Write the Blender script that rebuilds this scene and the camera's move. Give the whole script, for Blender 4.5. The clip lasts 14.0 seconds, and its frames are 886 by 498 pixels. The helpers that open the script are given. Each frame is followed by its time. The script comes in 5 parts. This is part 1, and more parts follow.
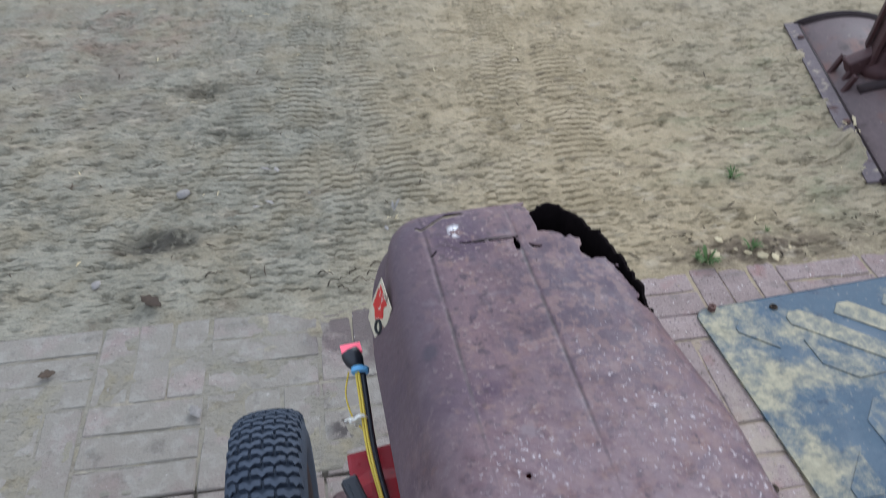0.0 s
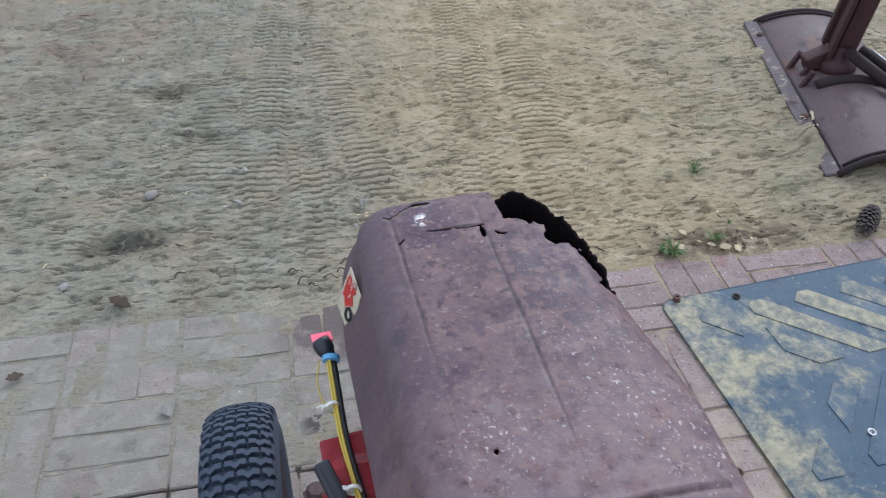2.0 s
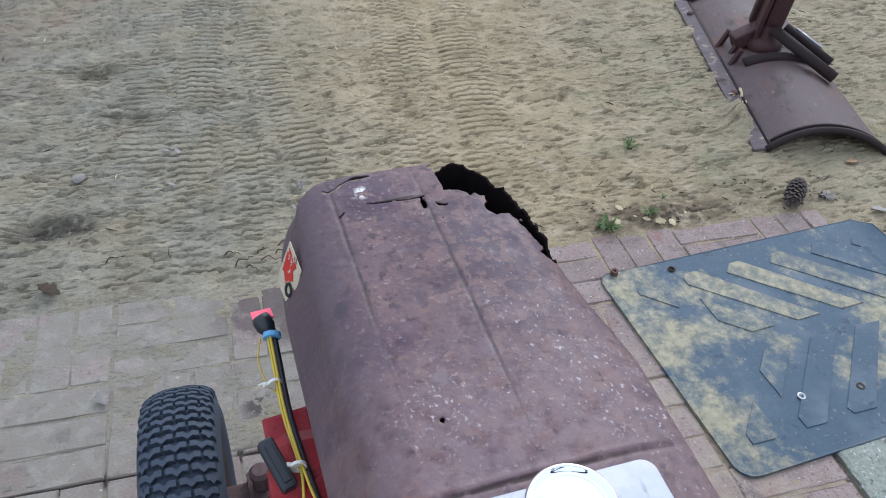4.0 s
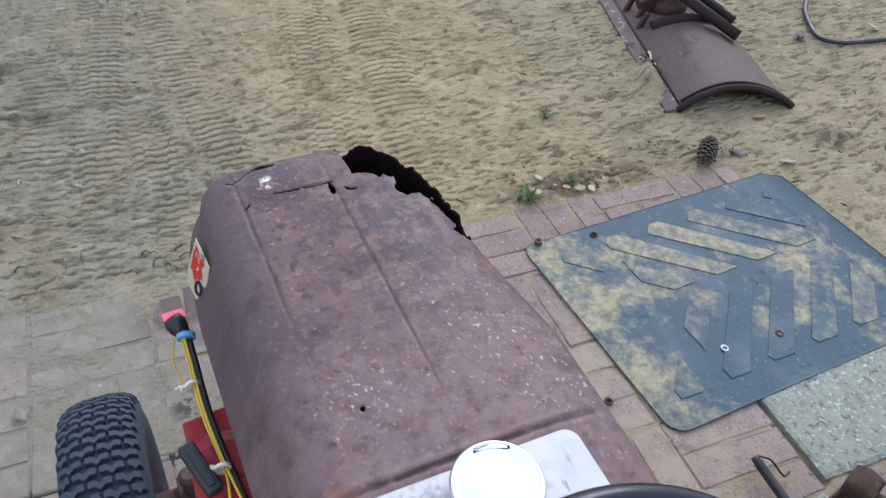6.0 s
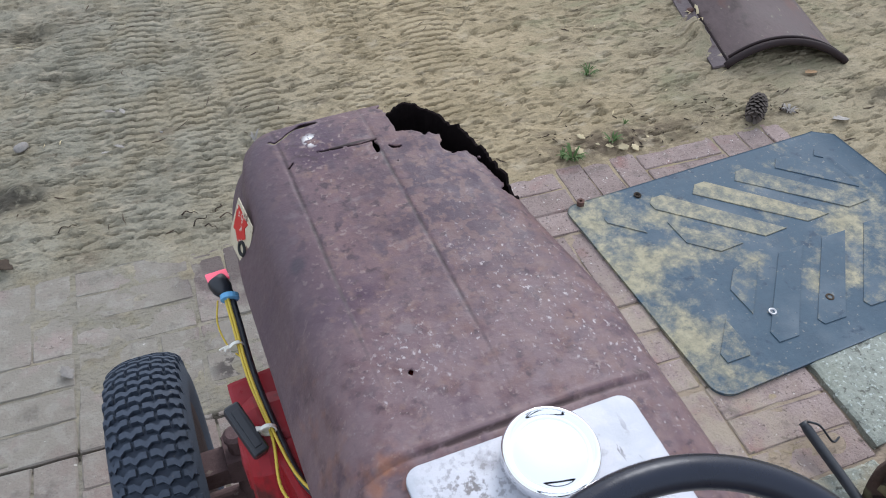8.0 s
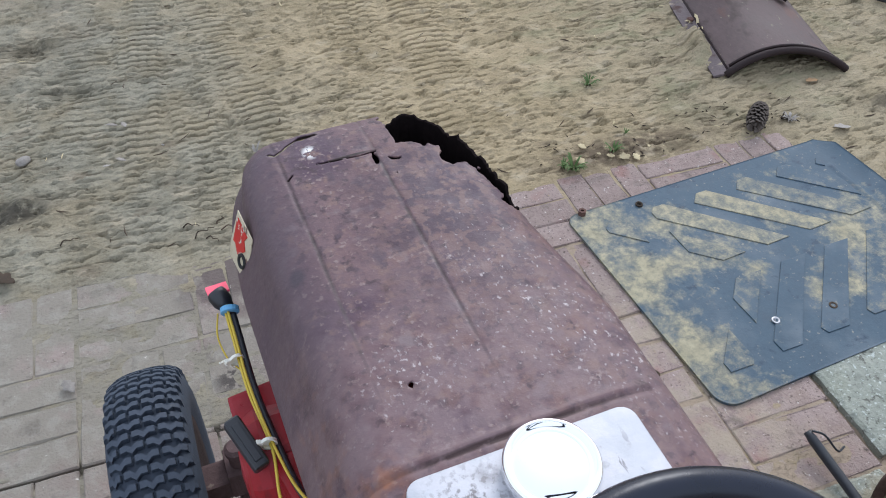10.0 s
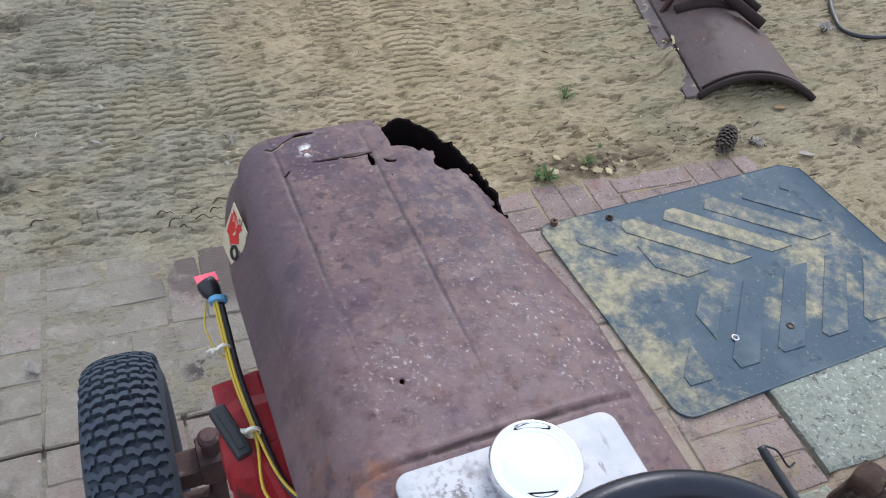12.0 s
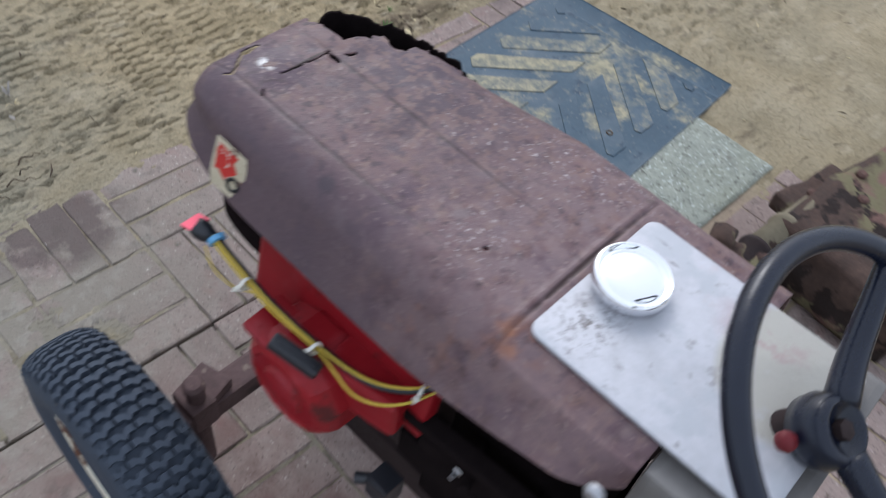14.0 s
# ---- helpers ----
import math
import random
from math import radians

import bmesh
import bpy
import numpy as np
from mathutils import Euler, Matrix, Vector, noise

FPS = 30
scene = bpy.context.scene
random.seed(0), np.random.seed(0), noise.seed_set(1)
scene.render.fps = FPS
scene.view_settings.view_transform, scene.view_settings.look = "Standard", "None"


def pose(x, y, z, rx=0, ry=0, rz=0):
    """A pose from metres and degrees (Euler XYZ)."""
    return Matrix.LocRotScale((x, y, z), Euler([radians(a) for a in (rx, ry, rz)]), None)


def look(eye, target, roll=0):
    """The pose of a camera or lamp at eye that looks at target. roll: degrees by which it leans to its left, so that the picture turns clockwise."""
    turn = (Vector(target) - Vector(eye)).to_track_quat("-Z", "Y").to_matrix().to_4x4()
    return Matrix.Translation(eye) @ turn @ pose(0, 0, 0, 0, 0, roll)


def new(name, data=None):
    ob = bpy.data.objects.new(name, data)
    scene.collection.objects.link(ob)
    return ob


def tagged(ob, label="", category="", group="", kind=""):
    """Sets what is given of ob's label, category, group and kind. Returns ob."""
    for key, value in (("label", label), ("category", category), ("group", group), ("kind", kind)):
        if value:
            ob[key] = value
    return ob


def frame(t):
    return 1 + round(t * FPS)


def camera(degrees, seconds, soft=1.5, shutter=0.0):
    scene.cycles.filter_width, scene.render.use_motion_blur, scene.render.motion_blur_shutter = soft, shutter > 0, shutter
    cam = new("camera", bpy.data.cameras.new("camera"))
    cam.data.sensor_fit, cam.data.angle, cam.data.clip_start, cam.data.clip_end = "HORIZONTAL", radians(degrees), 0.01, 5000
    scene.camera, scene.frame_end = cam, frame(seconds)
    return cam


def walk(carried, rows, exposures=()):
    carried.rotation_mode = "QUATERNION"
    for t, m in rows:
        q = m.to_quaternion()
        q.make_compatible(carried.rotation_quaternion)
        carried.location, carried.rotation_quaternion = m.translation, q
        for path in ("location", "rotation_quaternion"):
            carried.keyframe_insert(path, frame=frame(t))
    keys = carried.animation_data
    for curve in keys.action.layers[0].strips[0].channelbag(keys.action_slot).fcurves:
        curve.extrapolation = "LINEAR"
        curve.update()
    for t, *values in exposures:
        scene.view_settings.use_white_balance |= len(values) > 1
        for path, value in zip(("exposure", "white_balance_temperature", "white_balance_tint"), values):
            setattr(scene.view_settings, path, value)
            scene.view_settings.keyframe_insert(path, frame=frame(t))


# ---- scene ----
cam = camera(56.7, 14.0, 1.0, 0.7)
METRES, EYE, TILT, LEAN, TURN = 0.45, 1.2888, -40.0, 0.0, -8.5
ROWS = [
    (0.0, 0.0, 0.0, 0.0, 0.0, 0.0, -0.0),
    (0.5, 0.0051, 0.0135, -0.0231, -0.48, -2.32, 1.29),
    (1.0, 0.0134, 0.0028, -0.0213, -1.58, -2.43, 1.71),
    (1.5, 0.0165, -0.0288, -0.0299, -3.11, -0.94, 1.82),
    (2.0, 0.0065, -0.0403, -0.032, -2.04, 0.13, 0.89),
    (2.5, -0.0014, -0.0477, -0.0428, -1.03, 0.45, 0.66),
    (3.0, -0.0134, -0.0446, -0.0381, -3.58, 0.24, -0.03),
    (3.5, -0.0002, -0.043, -0.0524, -5.44, -0.16, 1.93),
    (6.0, 0.0463, -0.0075, -0.0551, -11.19, -2.95, 6.21),
    (6.5, 0.0412, 0.0036, -0.0501, -11.6, -3.61, 5.84),
    (7.0, 0.0516, 0.0388, -0.0585, -8.4, -2.8, 6.2),
    (7.5, 0.0375, 0.0455, -0.0688, -8.07, -5.11, 6.71),
    (8.0, 0.03, 0.0437, -0.0576, -8.72, -5.39, 6.3),
    (10.5, 0.0325, 0.0386, -0.0547, -7.96, -4.38, 6.42),
    (11.0, 0.0187, 0.0261, -0.0547, -8.91, -4.63, 6.2),
    (11.5, 0.004, 0.0245, -0.053, -8.41, -5.06, 5.16),
    (12.0, -0.0322, 0.0065, -0.0437, -11.04, -4.75, 3.26),
    (12.5, -0.0632, -0.0013, -0.041, -10.69, -4.02, 3.0),
    (13.0, -0.0658, -0.0073, -0.0598, -15.27, -6.73, 8.71),
    (13.5, -0.2002, 0.0468, -0.0435, -22.48, -10.3, 12.33),
    (14.0, -0.5844, 0.1266, 0.057, -31.85, -16.69, 15.95),
]
# jolts of the carried camera between the even rows: eye, target, roll
JOLTS = [
    (3.7, (-0.0042, -0.0285, 1.2796), (0.4177, 1.4328, -0.0191), 3.00),
    (5.8, (0.0166, -0.0208, 1.2716), (0.5843, 1.3667, -0.0523), 2.44),
    (6.9, (0.0217, -0.0035, 1.2585), (0.5107, 1.4186, -0.0600), 1.03),
    (8.2, (0.0174, 0.0019, 1.2530), (0.5105, 1.3399, -0.1500), 0.95),
    (10.3, (0.0156, -0.0036, 1.2571), (0.4921, 1.3538, -0.1323), 0.18),
    (13.3, (-0.0553, -0.0001, 1.2645), (0.7644, 1.1546, -0.1479), 7.76),
    (13.6, (-0.1128, 0.0309, 1.2547), (0.7779, 1.0744, -0.2005), 6.60),
    (13.8, (-0.1827, 0.0629, 1.2487), (0.7866, 0.9864, -0.2371), 7.78),
]
walk(cam, sorted([(t, look(eye, target, roll)) for t, eye, target, roll in JOLTS] + [(t, pose(0, 0, EYE, 0, 0, TURN) @ pose(0, 0, 0, TILT, LEAN, 0) @ pose(METRES * x, METRES * y, METRES * z, 90 + pitch, roll, yaw)) for t, x, y, z, yaw, pitch, roll in ROWS], key=lambda row: row[0]), [(0.0, 0.28, 5400, 9), (4.0, 0.28, 5400, 9), (6.0, 0.28, 5560, 9), (10.0, 0.28, 5680, 9), (12.5, 0.27, 5700, 9), (13.2, 0.22, 5720, 9), (14.0, 0.1, 5720, 9)])

# ---------------------------------------------------------------- sky and light
world = bpy.data.worlds.new("overcast_sky")
scene.world = world
world.use_nodes = True
wn, wl = world.node_tree.nodes, world.node_tree.links
sky = wn.new("ShaderNodeTexSky")
sky.sky_type, sky.sun_disc = "NISHITA", False
sky.sun_elevation, sky.sun_rotation = radians(38), radians(36)
sky.air_density, sky.dust_density, sky.ozone_density = 1.0, 6.0, 1.0
wn["Background"].inputs["Strength"].default_value = 0.13
cloud = wn.new("ShaderNodeMix")  # an even cloud layer over most of the sky
cloud.data_type = "RGBA"
cloud.inputs["Factor"].default_value = 0.7
cloud.inputs[7].default_value = (9.3, 9.5, 9.9, 1)
wl.new(sky.outputs["Color"], cloud.inputs[6])
wl.new(cloud.outputs[2], wn["Background"].inputs["Color"])

sun = new("sun", bpy.data.lights.new("sun", "SUN"))
sun.data.energy, sun.data.angle, sun.data.color = 0.95, radians(20), (1.0, 0.95, 0.9)
sun.matrix_world = look((2.6, 3.9, 3.0), (0.3, 0.8, 0))


# ---------------------------------------------------------------- materials
def material(name, colours, scale=20.0, rough=0.7, metal=0.0, bump=0.2, bump_scale=None, random_tint=0.0, spots=(), detail=8.0, rough_var=0.15, stretch=(1, 1, 1), gloss=0.25):
    """A surface whose colour runs through the given stops on noise, with spots (colour, scale, threshold, softness) laid over it and fine relief."""
    m = bpy.data.materials.new(name)
    m.use_nodes = True
    n, l = m.node_tree.nodes, m.node_tree.links
    b = n["Principled BSDF"]
    co = n.new("ShaderNodeTexCoord")
    mp = n.new("ShaderNodeMapping")
    mp.inputs["Scale"].default_value = stretch
    l.new(co.outputs["Object"], mp.inputs["Vector"])
    shift = n.new("ShaderNodeObjectInfo")
    add = n.new("ShaderNodeVectorMath")
    add.operation = "MULTIPLY_ADD"
    add.inputs[0].default_value = (0, 0, 0)
    l.new(shift.outputs["Random"], add.inputs[0])
    add.inputs[1].default_value = (17.0, 9.0, 5.0)
    l.new(mp.outputs["Vector"], add.inputs[2])
    vec = add.outputs["Vector"]

    def noise_at(sc, det=detail, r=0.62):
        t = n.new("ShaderNodeTexNoise")
        t.inputs["Scale"].default_value, t.inputs["Detail"].default_value, t.inputs["Roughness"].default_value = sc, det, r
        l.new(vec, t.inputs["Vector"])
        return t.outputs["Fac"]

    ramp = n.new("ShaderNodeValToRGB")
    stops = ramp.color_ramp.elements
    while len(stops) < len(colours):
        stops.new(0.5)
    for k, colour in enumerate(colours):
        stops[k].position = 0.3 + 0.4 * k / max(1, len(colours) - 1)
        stops[k].color = (*colour, 1)
    two = n.new("ShaderNodeMix")
    two.inputs["Factor"].default_value = 0.4
    l.new(noise_at(scale), two.inputs[2])
    l.new(noise_at(scale * 5.3), two.inputs[3])
    l.new(two.outputs[0], ramp.inputs["Fac"])
    out = ramp.outputs["Color"]
    for colour, sc, low, soft in spots:
        r = n.new("ShaderNodeMapRange")
        r.inputs["From Min"].default_value, r.inputs["From Max"].default_value = low, low + soft
        l.new(noise_at(sc, 5.0, 0.55), r.inputs["Value"])
        mix = n.new("ShaderNodeMix")
        mix.data_type = "RGBA"
        mix.inputs[7].default_value = (*colour, 1)
        l.new(r.outputs["Result"], mix.inputs["Factor"])
        l.new(out, mix.inputs[6])
        out = mix.outputs[2]
    if random_tint:
        hsv = n.new("ShaderNodeHueSaturation")
        v = n.new("ShaderNodeMapRange")
        v.inputs["To Min"].default_value, v.inputs["To Max"].default_value = 1 - random_tint, 1 + random_tint
        l.new(shift.outputs["Random"], v.inputs["Value"])
        l.new(v.outputs["Result"], hsv.inputs["Value"])
        l.new(out, hsv.inputs["Color"])
        out = hsv.outputs["Color"]
    l.new(out, b.inputs["Base Color"])
    rr = n.new("ShaderNodeMapRange")
    rr.inputs["From Min"].default_value, rr.inputs["From Max"].default_value = 0.3, 0.7
    rr.inputs["To Min"].default_value, rr.inputs["To Max"].default_value = max(0.02, rough - rough_var), min(1, rough + rough_var)
    l.new(two.outputs[0], rr.inputs["Value"])
    l.new(rr.outputs["Result"], b.inputs["Roughness"])
    b.inputs["Metallic"].default_value = metal
    b.inputs["Specular IOR Level"].default_value = gloss
    if bump:
        bp = n.new("ShaderNodeBump")
        bp.inputs["Strength"].default_value, bp.inputs["Distance"].default_value = bump, 0.004
        l.new(noise_at(bump_scale or scale * 6), bp.inputs["Height"])
        l.new(bp.outputs["Normal"], b.inputs["Normal"])
    return m


def overlay(m, colour, amount, centre=None, radii=(1, 1, 1), edge=1.0, scale=30.0, low=0.5, width=0.1, world=False, detail=5.0, stretch=(1, 1, 1)):
    """Lays a stain or painted shade over a material: inside an ellipsoid, where given, and where noise rises over low.
    world: by place, so that it runs on from piece to piece.
    """
    n, l = m.node_tree.nodes, m.node_tree.links
    b = n["Principled BSDF"]
    last = b.inputs["Base Color"].links[0].from_socket
    src = n.new("ShaderNodeNewGeometry").outputs["Position"] if world else n.new("ShaderNodeTexCoord").outputs["Object"]
    mp = n.new("ShaderNodeMapping")
    mp.inputs["Scale"].default_value = stretch
    l.new(src, mp.inputs["Vector"])
    t = n.new("ShaderNodeTexNoise")
    t.inputs["Scale"].default_value, t.inputs["Detail"].default_value, t.inputs["Roughness"].default_value = scale, detail, 0.6
    l.new(mp.outputs[0], t.inputs["Vector"])
    r = n.new("ShaderNodeMapRange")
    r.inputs["From Min"].default_value, r.inputs["From Max"].default_value, r.inputs["To Max"].default_value = low, low + width, amount
    l.new(t.outputs["Fac"], r.inputs["Value"])
    fac = r.outputs["Result"]
    if centre is not None:
        v, w, d = (n.new("ShaderNodeVectorMath") for _ in range(3))
        v.operation, w.operation, d.operation = "SUBTRACT", "DIVIDE", "LENGTH"
        l.new(src, v.inputs[0])
        v.inputs[1].default_value = centre
        l.new(v.outputs[0], w.inputs[0])
        w.inputs[1].default_value = radii
        l.new(w.outputs[0], d.inputs[0])
        e = n.new("ShaderNodeMapRange")
        e.inputs["From Min"].default_value, e.inputs["From Max"].default_value = 1.0, 1.0 - edge
        l.new(d.outputs["Value"], e.inputs["Value"])
        q = n.new("ShaderNodeMath")
        q.operation = "MULTIPLY"
        l.new(fac, q.inputs[0])
        l.new(e.outputs["Result"], q.inputs[1])
        fac = q.outputs[0]
    x = n.new("ShaderNodeMix")
    x.data_type = "RGBA"
    x.inputs[7].default_value = (*colour, 1)
    l.new(fac, x.inputs["Factor"])
    l.new(last, x.inputs[6])
    l.new(x.outputs[2], b.inputs["Base Color"])
    return m


M_BRICK = material("red_paving_brick", [(0.2, 0.147, 0.13), (0.28, 0.216, 0.192), (0.345, 0.276, 0.25)], 26, 0.92, 0, 0.8, 170, 0.14, [((0.25, 0.145, 0.125), 13, 0.58, 0.16), ((0.55, 0.5, 0.46), 120, 0.66, 0.03), ((0.12, 0.09, 0.078), 150, 0.6, 0.06), ((0.1, 0.08, 0.068), 26, 0.66, 0.06)])
overlay(M_BRICK, (0.262, 0.216, 0.19), 0.6, (-0.7, 0.75, 0), (1.25, 1.2, 1), 0.5, 7.0, 0.36, 0.24, True, 9.0)
overlay(M_BRICK, (0.226, 0.206, 0.166), 0.85, (-0.6, 1.18, 0), (1.1, 0.5, 1), 0.5, 7.0, 0.26, 0.22, True, 9.0)
overlay(M_BRICK, (0.34, 0.265, 0.19), 0.6, (0.76, 0.45, 0), (0.3, 0.4, 1), 0.8, 14.0, 0.48, 0.12, True, 8.0)
overlay(M_BRICK, (0.32, 0.305, 0.26), 0.35, (-0.6, 1.1, 0), (1.2, 0.65, 1), 0.6, 30.0, 0.5, 0.1, True, 9.0)
overlay(M_BRICK, (0.175, 0.113, 0.1), 0.85, (-0.5, 0.5, 0), (1.2, 0.55, 1), 0.5, 11.0, 0.45, 0.16, True, 9.0)
overlay(M_BRICK, (0.36, 0.3, 0.225), 0.75, (0.77, 0.72, 0), (0.2, 0.36, 1), 0.6, 18.0, 0.42, 0.14, True, 9.0)
overlay(M_BRICK, (0.1, 0.075, 0.07), 0.8, (0.03, 1.27, 0), (0.17, 0.12, 1), 0.4, 12.0, 0.36, 0.12, True, 9.0)
overlay(M_BRICK, (0.06, 0.05, 0.046), 0.85, (-0.037, 1.016, 0), (0.05, 0.04, 1), 0.6, 40.0, 0.45, 0.06, True, 9.0)
overlay(M_BRICK, (0.1, 0.083, 0.072), 0.5, None, (1, 1, 1), 1, 17.0, 0.58, 0.1, True, 9.0)
overlay(M_BRICK, (0.62, 0.58, 0.52), 0.7, None, (1, 1, 1), 1, 60.0, 0.69, 0.03, True, 7.0)
M_SLAB = material("exposed_aggregate_concrete", [(0.18, 0.19, 0.16), (0.28, 0.295, 0.25), (0.36, 0.37, 0.31)], 30, 0.9, 0, 1.0, 125, 0, [((0.13, 0.13, 0.11), 95, 0.58, 0.08), ((0.48, 0.51, 0.47), 115, 0.58, 0.07), ((0.12, 0.11, 0.09), 8, 0.66, 0.1)])
overlay(M_SLAB, (0.33, 0.285, 0.2), 0.85, (0.865, 0.26, 0), (0.3, 0.25, 1), 0.3, 14, 0.42, 0.12, True)
overlay(M_SLAB, (0.26, 0.27, 0.2), 0.35, None, (1, 1, 1), 1, 7, 0.5, 0.15, True)
M_RUBBER = material("black_tyre_rubber", [(0.034, 0.043, 0.06), (0.057, 0.07, 0.094)], 30, 0.72, 0, 0.15, 200, 0, [((0.12, 0.11, 0.1), 80, 0.68, 0.08)])
M_WHITE = material("chipped_cream_rim_paint", [(0.55, 0.5, 0.38), (0.7, 0.66, 0.55)], 25, 0.5, 0, 0.1, None, 0, [((0.12, 0.05, 0.025), 14, 0.58, 0.05)])
M_RUST = material("rusty_brown_iron", [(0.05, 0.026, 0.022), (0.1, 0.055, 0.045), (0.16, 0.09, 0.065)], 22, 0.8, 0.0, 0.4, 160, 0, [((0.05, 0.035, 0.032), 9, 0.6, 0.1)])
M_PATCH = material("flaking_paint_on_rust", [(0.03, 0.019, 0.015), (0.06, 0.038, 0.03), (0.1, 0.064, 0.05)], 16, 0.85, 0, 0.6, 90, 0, [((0.14, 0.122, 0.068), 6, 0.52, 0.05), ((0.02, 0.013, 0.011), 13, 0.56, 0.03), ((0.16, 0.09, 0.075), 6, 0.6, 0.06)])
M_BLADE = material("worn_brown_blade_steel", [(0.06, 0.042, 0.04), (0.095, 0.067, 0.064), (0.13, 0.094, 0.09)], 16, 0.66, 0.0, 0.2, 120, 0, [((0.13, 0.066, 0.05), 7, 0.55, 0.12), ((0.05, 0.033, 0.03), 20, 0.58, 0.12), ((0.19, 0.165, 0.12), 70, 0.66, 0.06)], stretch=(1, 0.5, 1), gloss=0.3)
M_EDGE = material("scoured_purple_steel_edge", [(0.08, 0.062, 0.062), (0.125, 0.1, 0.1), (0.165, 0.136, 0.134)], 30, 0.8, 0.0, 0.3, 120, 0, [((0.3, 0.25, 0.18), 24, 0.58, 0.08), ((0.07, 0.04, 0.035), 18, 0.6, 0.1)])
M_FRAME = material("dark_red_brown_frame_paint", [(0.035, 0.016, 0.016), (0.07, 0.032, 0.03)], 20, 0.6, 0, 0.25, 120, 0, [((0.03, 0.02, 0.02), 12, 0.6, 0.1)])
M_RED = material("faded_red_engine_paint", [(0.2, 0.0065, 0.011), (0.28, 0.011, 0.017)], 18, 0.4, 0, 0.1, 100, 0, [((0.3, 0.04, 0.05), 14, 0.6, 0.15), ((0.08, 0.014, 0.014), 22, 0.62, 0.1)])
M_BLACK = material("black_plastic", [(0.012, 0.013, 0.017), (0.022, 0.024, 0.03)], 20, 0.4, 0, 0.08, gloss=0.5)
# near black without gloss: the dark of hollows put into the colour
M_SHADE_BLACK = material("shade_black_iron", [(0.009, 0.007, 0.0074), (0.016, 0.012, 0.012)], 30, 1.0, 0, 0.3, gloss=0.0)
M_GREY = material("faded_grey_paint", [(0.15, 0.14, 0.135), (0.21, 0.2, 0.19)], 18, 0.6, 0, 0.2, 100, 0, [((0.1, 0.06, 0.05), 16, 0.62, 0.1)])
M_AXLE = material("dusty_brown_axle_iron", [(0.07, 0.042, 0.041), (0.11, 0.07, 0.068), (0.16, 0.105, 0.1)], 22, 0.75, 0, 0.35, 140, 0, [((0.05, 0.034, 0.032), 12, 0.58, 0.1), ((0.22, 0.17, 0.14), 60, 0.64, 0.06)])
M_TAN = material("flaking_tan_paint", [(0.12, 0.1, 0.066), (0.17, 0.145, 0.098), (0.21, 0.18, 0.125)], 14, 0.8, 0, 0.3, 90, 0, [((0.05, 0.032, 0.026), 16, 0.58, 0.05)])
M_DARK = material("dark_old_iron", [(0.016, 0.01, 0.01), (0.035, 0.022, 0.021)], 24, 0.75, 0, 0.3)
M_WHEEL = material("glossy_black_steering_wheel", [(0.004, 0.006, 0.015), (0.008, 0.011, 0.024)], 12, 0.28, 0, 0.05, gloss=0.4)
M_ALU = material("scuffed_aluminium_sheet", [(0.37, 0.37, 0.39), (0.48, 0.48, 0.51), (0.58, 0.58, 0.615)], 12, 0.62, 0.45, 0.2, 60, 0, [((0.3, 0.29, 0.3), 75, 0.62, 0.1), ((0.46, 0.36, 0.35), 9, 0.62, 0.1), ((0.44, 0.45, 0.48), 28, 0.52, 0.12)])
overlay(M_ALU, (0.14, 0.125, 0.12), 0.85, (-0.058, -0.135, 0.75), (0.045, 0.036, 0.1), 0.9, 210, 0.5, 0.1)
overlay(M_ALU, (0.17, 0.16, 0.16), 0.7, (-0.04, -0.12, 0.75), (0.012, 0.01, 0.1), 0.9, 60, 0.35, 0.15)
overlay(M_ALU, (0.15, 0.14, 0.14), 0.8, (0.045, -0.14, 0.75), (0.03, 0.03, 0.1), 0.9, 150, 0.6, 0.03, stretch=(1, 0.25, 1))
overlay(M_ALU, (0.24, 0.225, 0.22), 0.45, None, (1, 1, 1), 1, 110, 0.67, 0.06)
overlay(M_ALU, (0.42, 0.4, 0.355), 0.9, (0.03, -0.275, 0.75), (0.075, 0.062, 0.1), 0.12, 14, 0.3, 0.1)
overlay(M_ALU, (0.36, 0.22, 0.23), 0.7, (0.045, -0.24, 0.75), (0.04, 0.05, 0.1), 0.8, 30, 0.46, 0.1)
M_CHROME = material("polished_chrome", [(0.9, 0.9, 0.92), (0.95, 0.95, 0.96)], 5, 0.05, 1.0, 0.0, rough_var=0.02)
M_YELLOW = material("yellow_wire_insulation", [(0.5, 0.36, 0.04), (0.62, 0.46, 0.07)], 20, 0.45, 0, 0)
M_BLUE = material("blue_tape", [(0.12, 0.32, 0.55), (0.18, 0.4, 0.62)], 30, 0.6, 0, 0.1)
M_KNOB = material("dark_red_plastic", [(0.1, 0.01, 0.014), (0.15, 0.016, 0.02)], 30, 0.5, 0, 0)
M_PINK = material("pink_plastic_tag", [(0.85, 0.1, 0.16), (0.95, 0.16, 0.22)], 20, 0.5, 0, 0)
M_TIE = material("white_nylon", [(0.68, 0.66, 0.58), (0.78, 0.76, 0.68)], 20, 0.5, 0, 0)
M_CREAM = material("weathered_cream_decal", [(0.4, 0.34, 0.23), (0.56, 0.5, 0.37)], 60, 0.6, 0, 0, None, 0, [((0.16, 0.1, 0.08), 80, 0.56, 0.05)])
M_DRED = material("faded_red_decal_ink", [(0.4, 0.025, 0.02), (0.5, 0.04, 0.03)], 60, 0.6, 0, 0, None, 0, [((0.55, 0.48, 0.4), 90, 0.55, 0.04)])
M_INK = material("black_decal_ink", [(0.012, 0.012, 0.012), (0.03, 0.03, 0.03)], 60, 0.6, 0, 0)
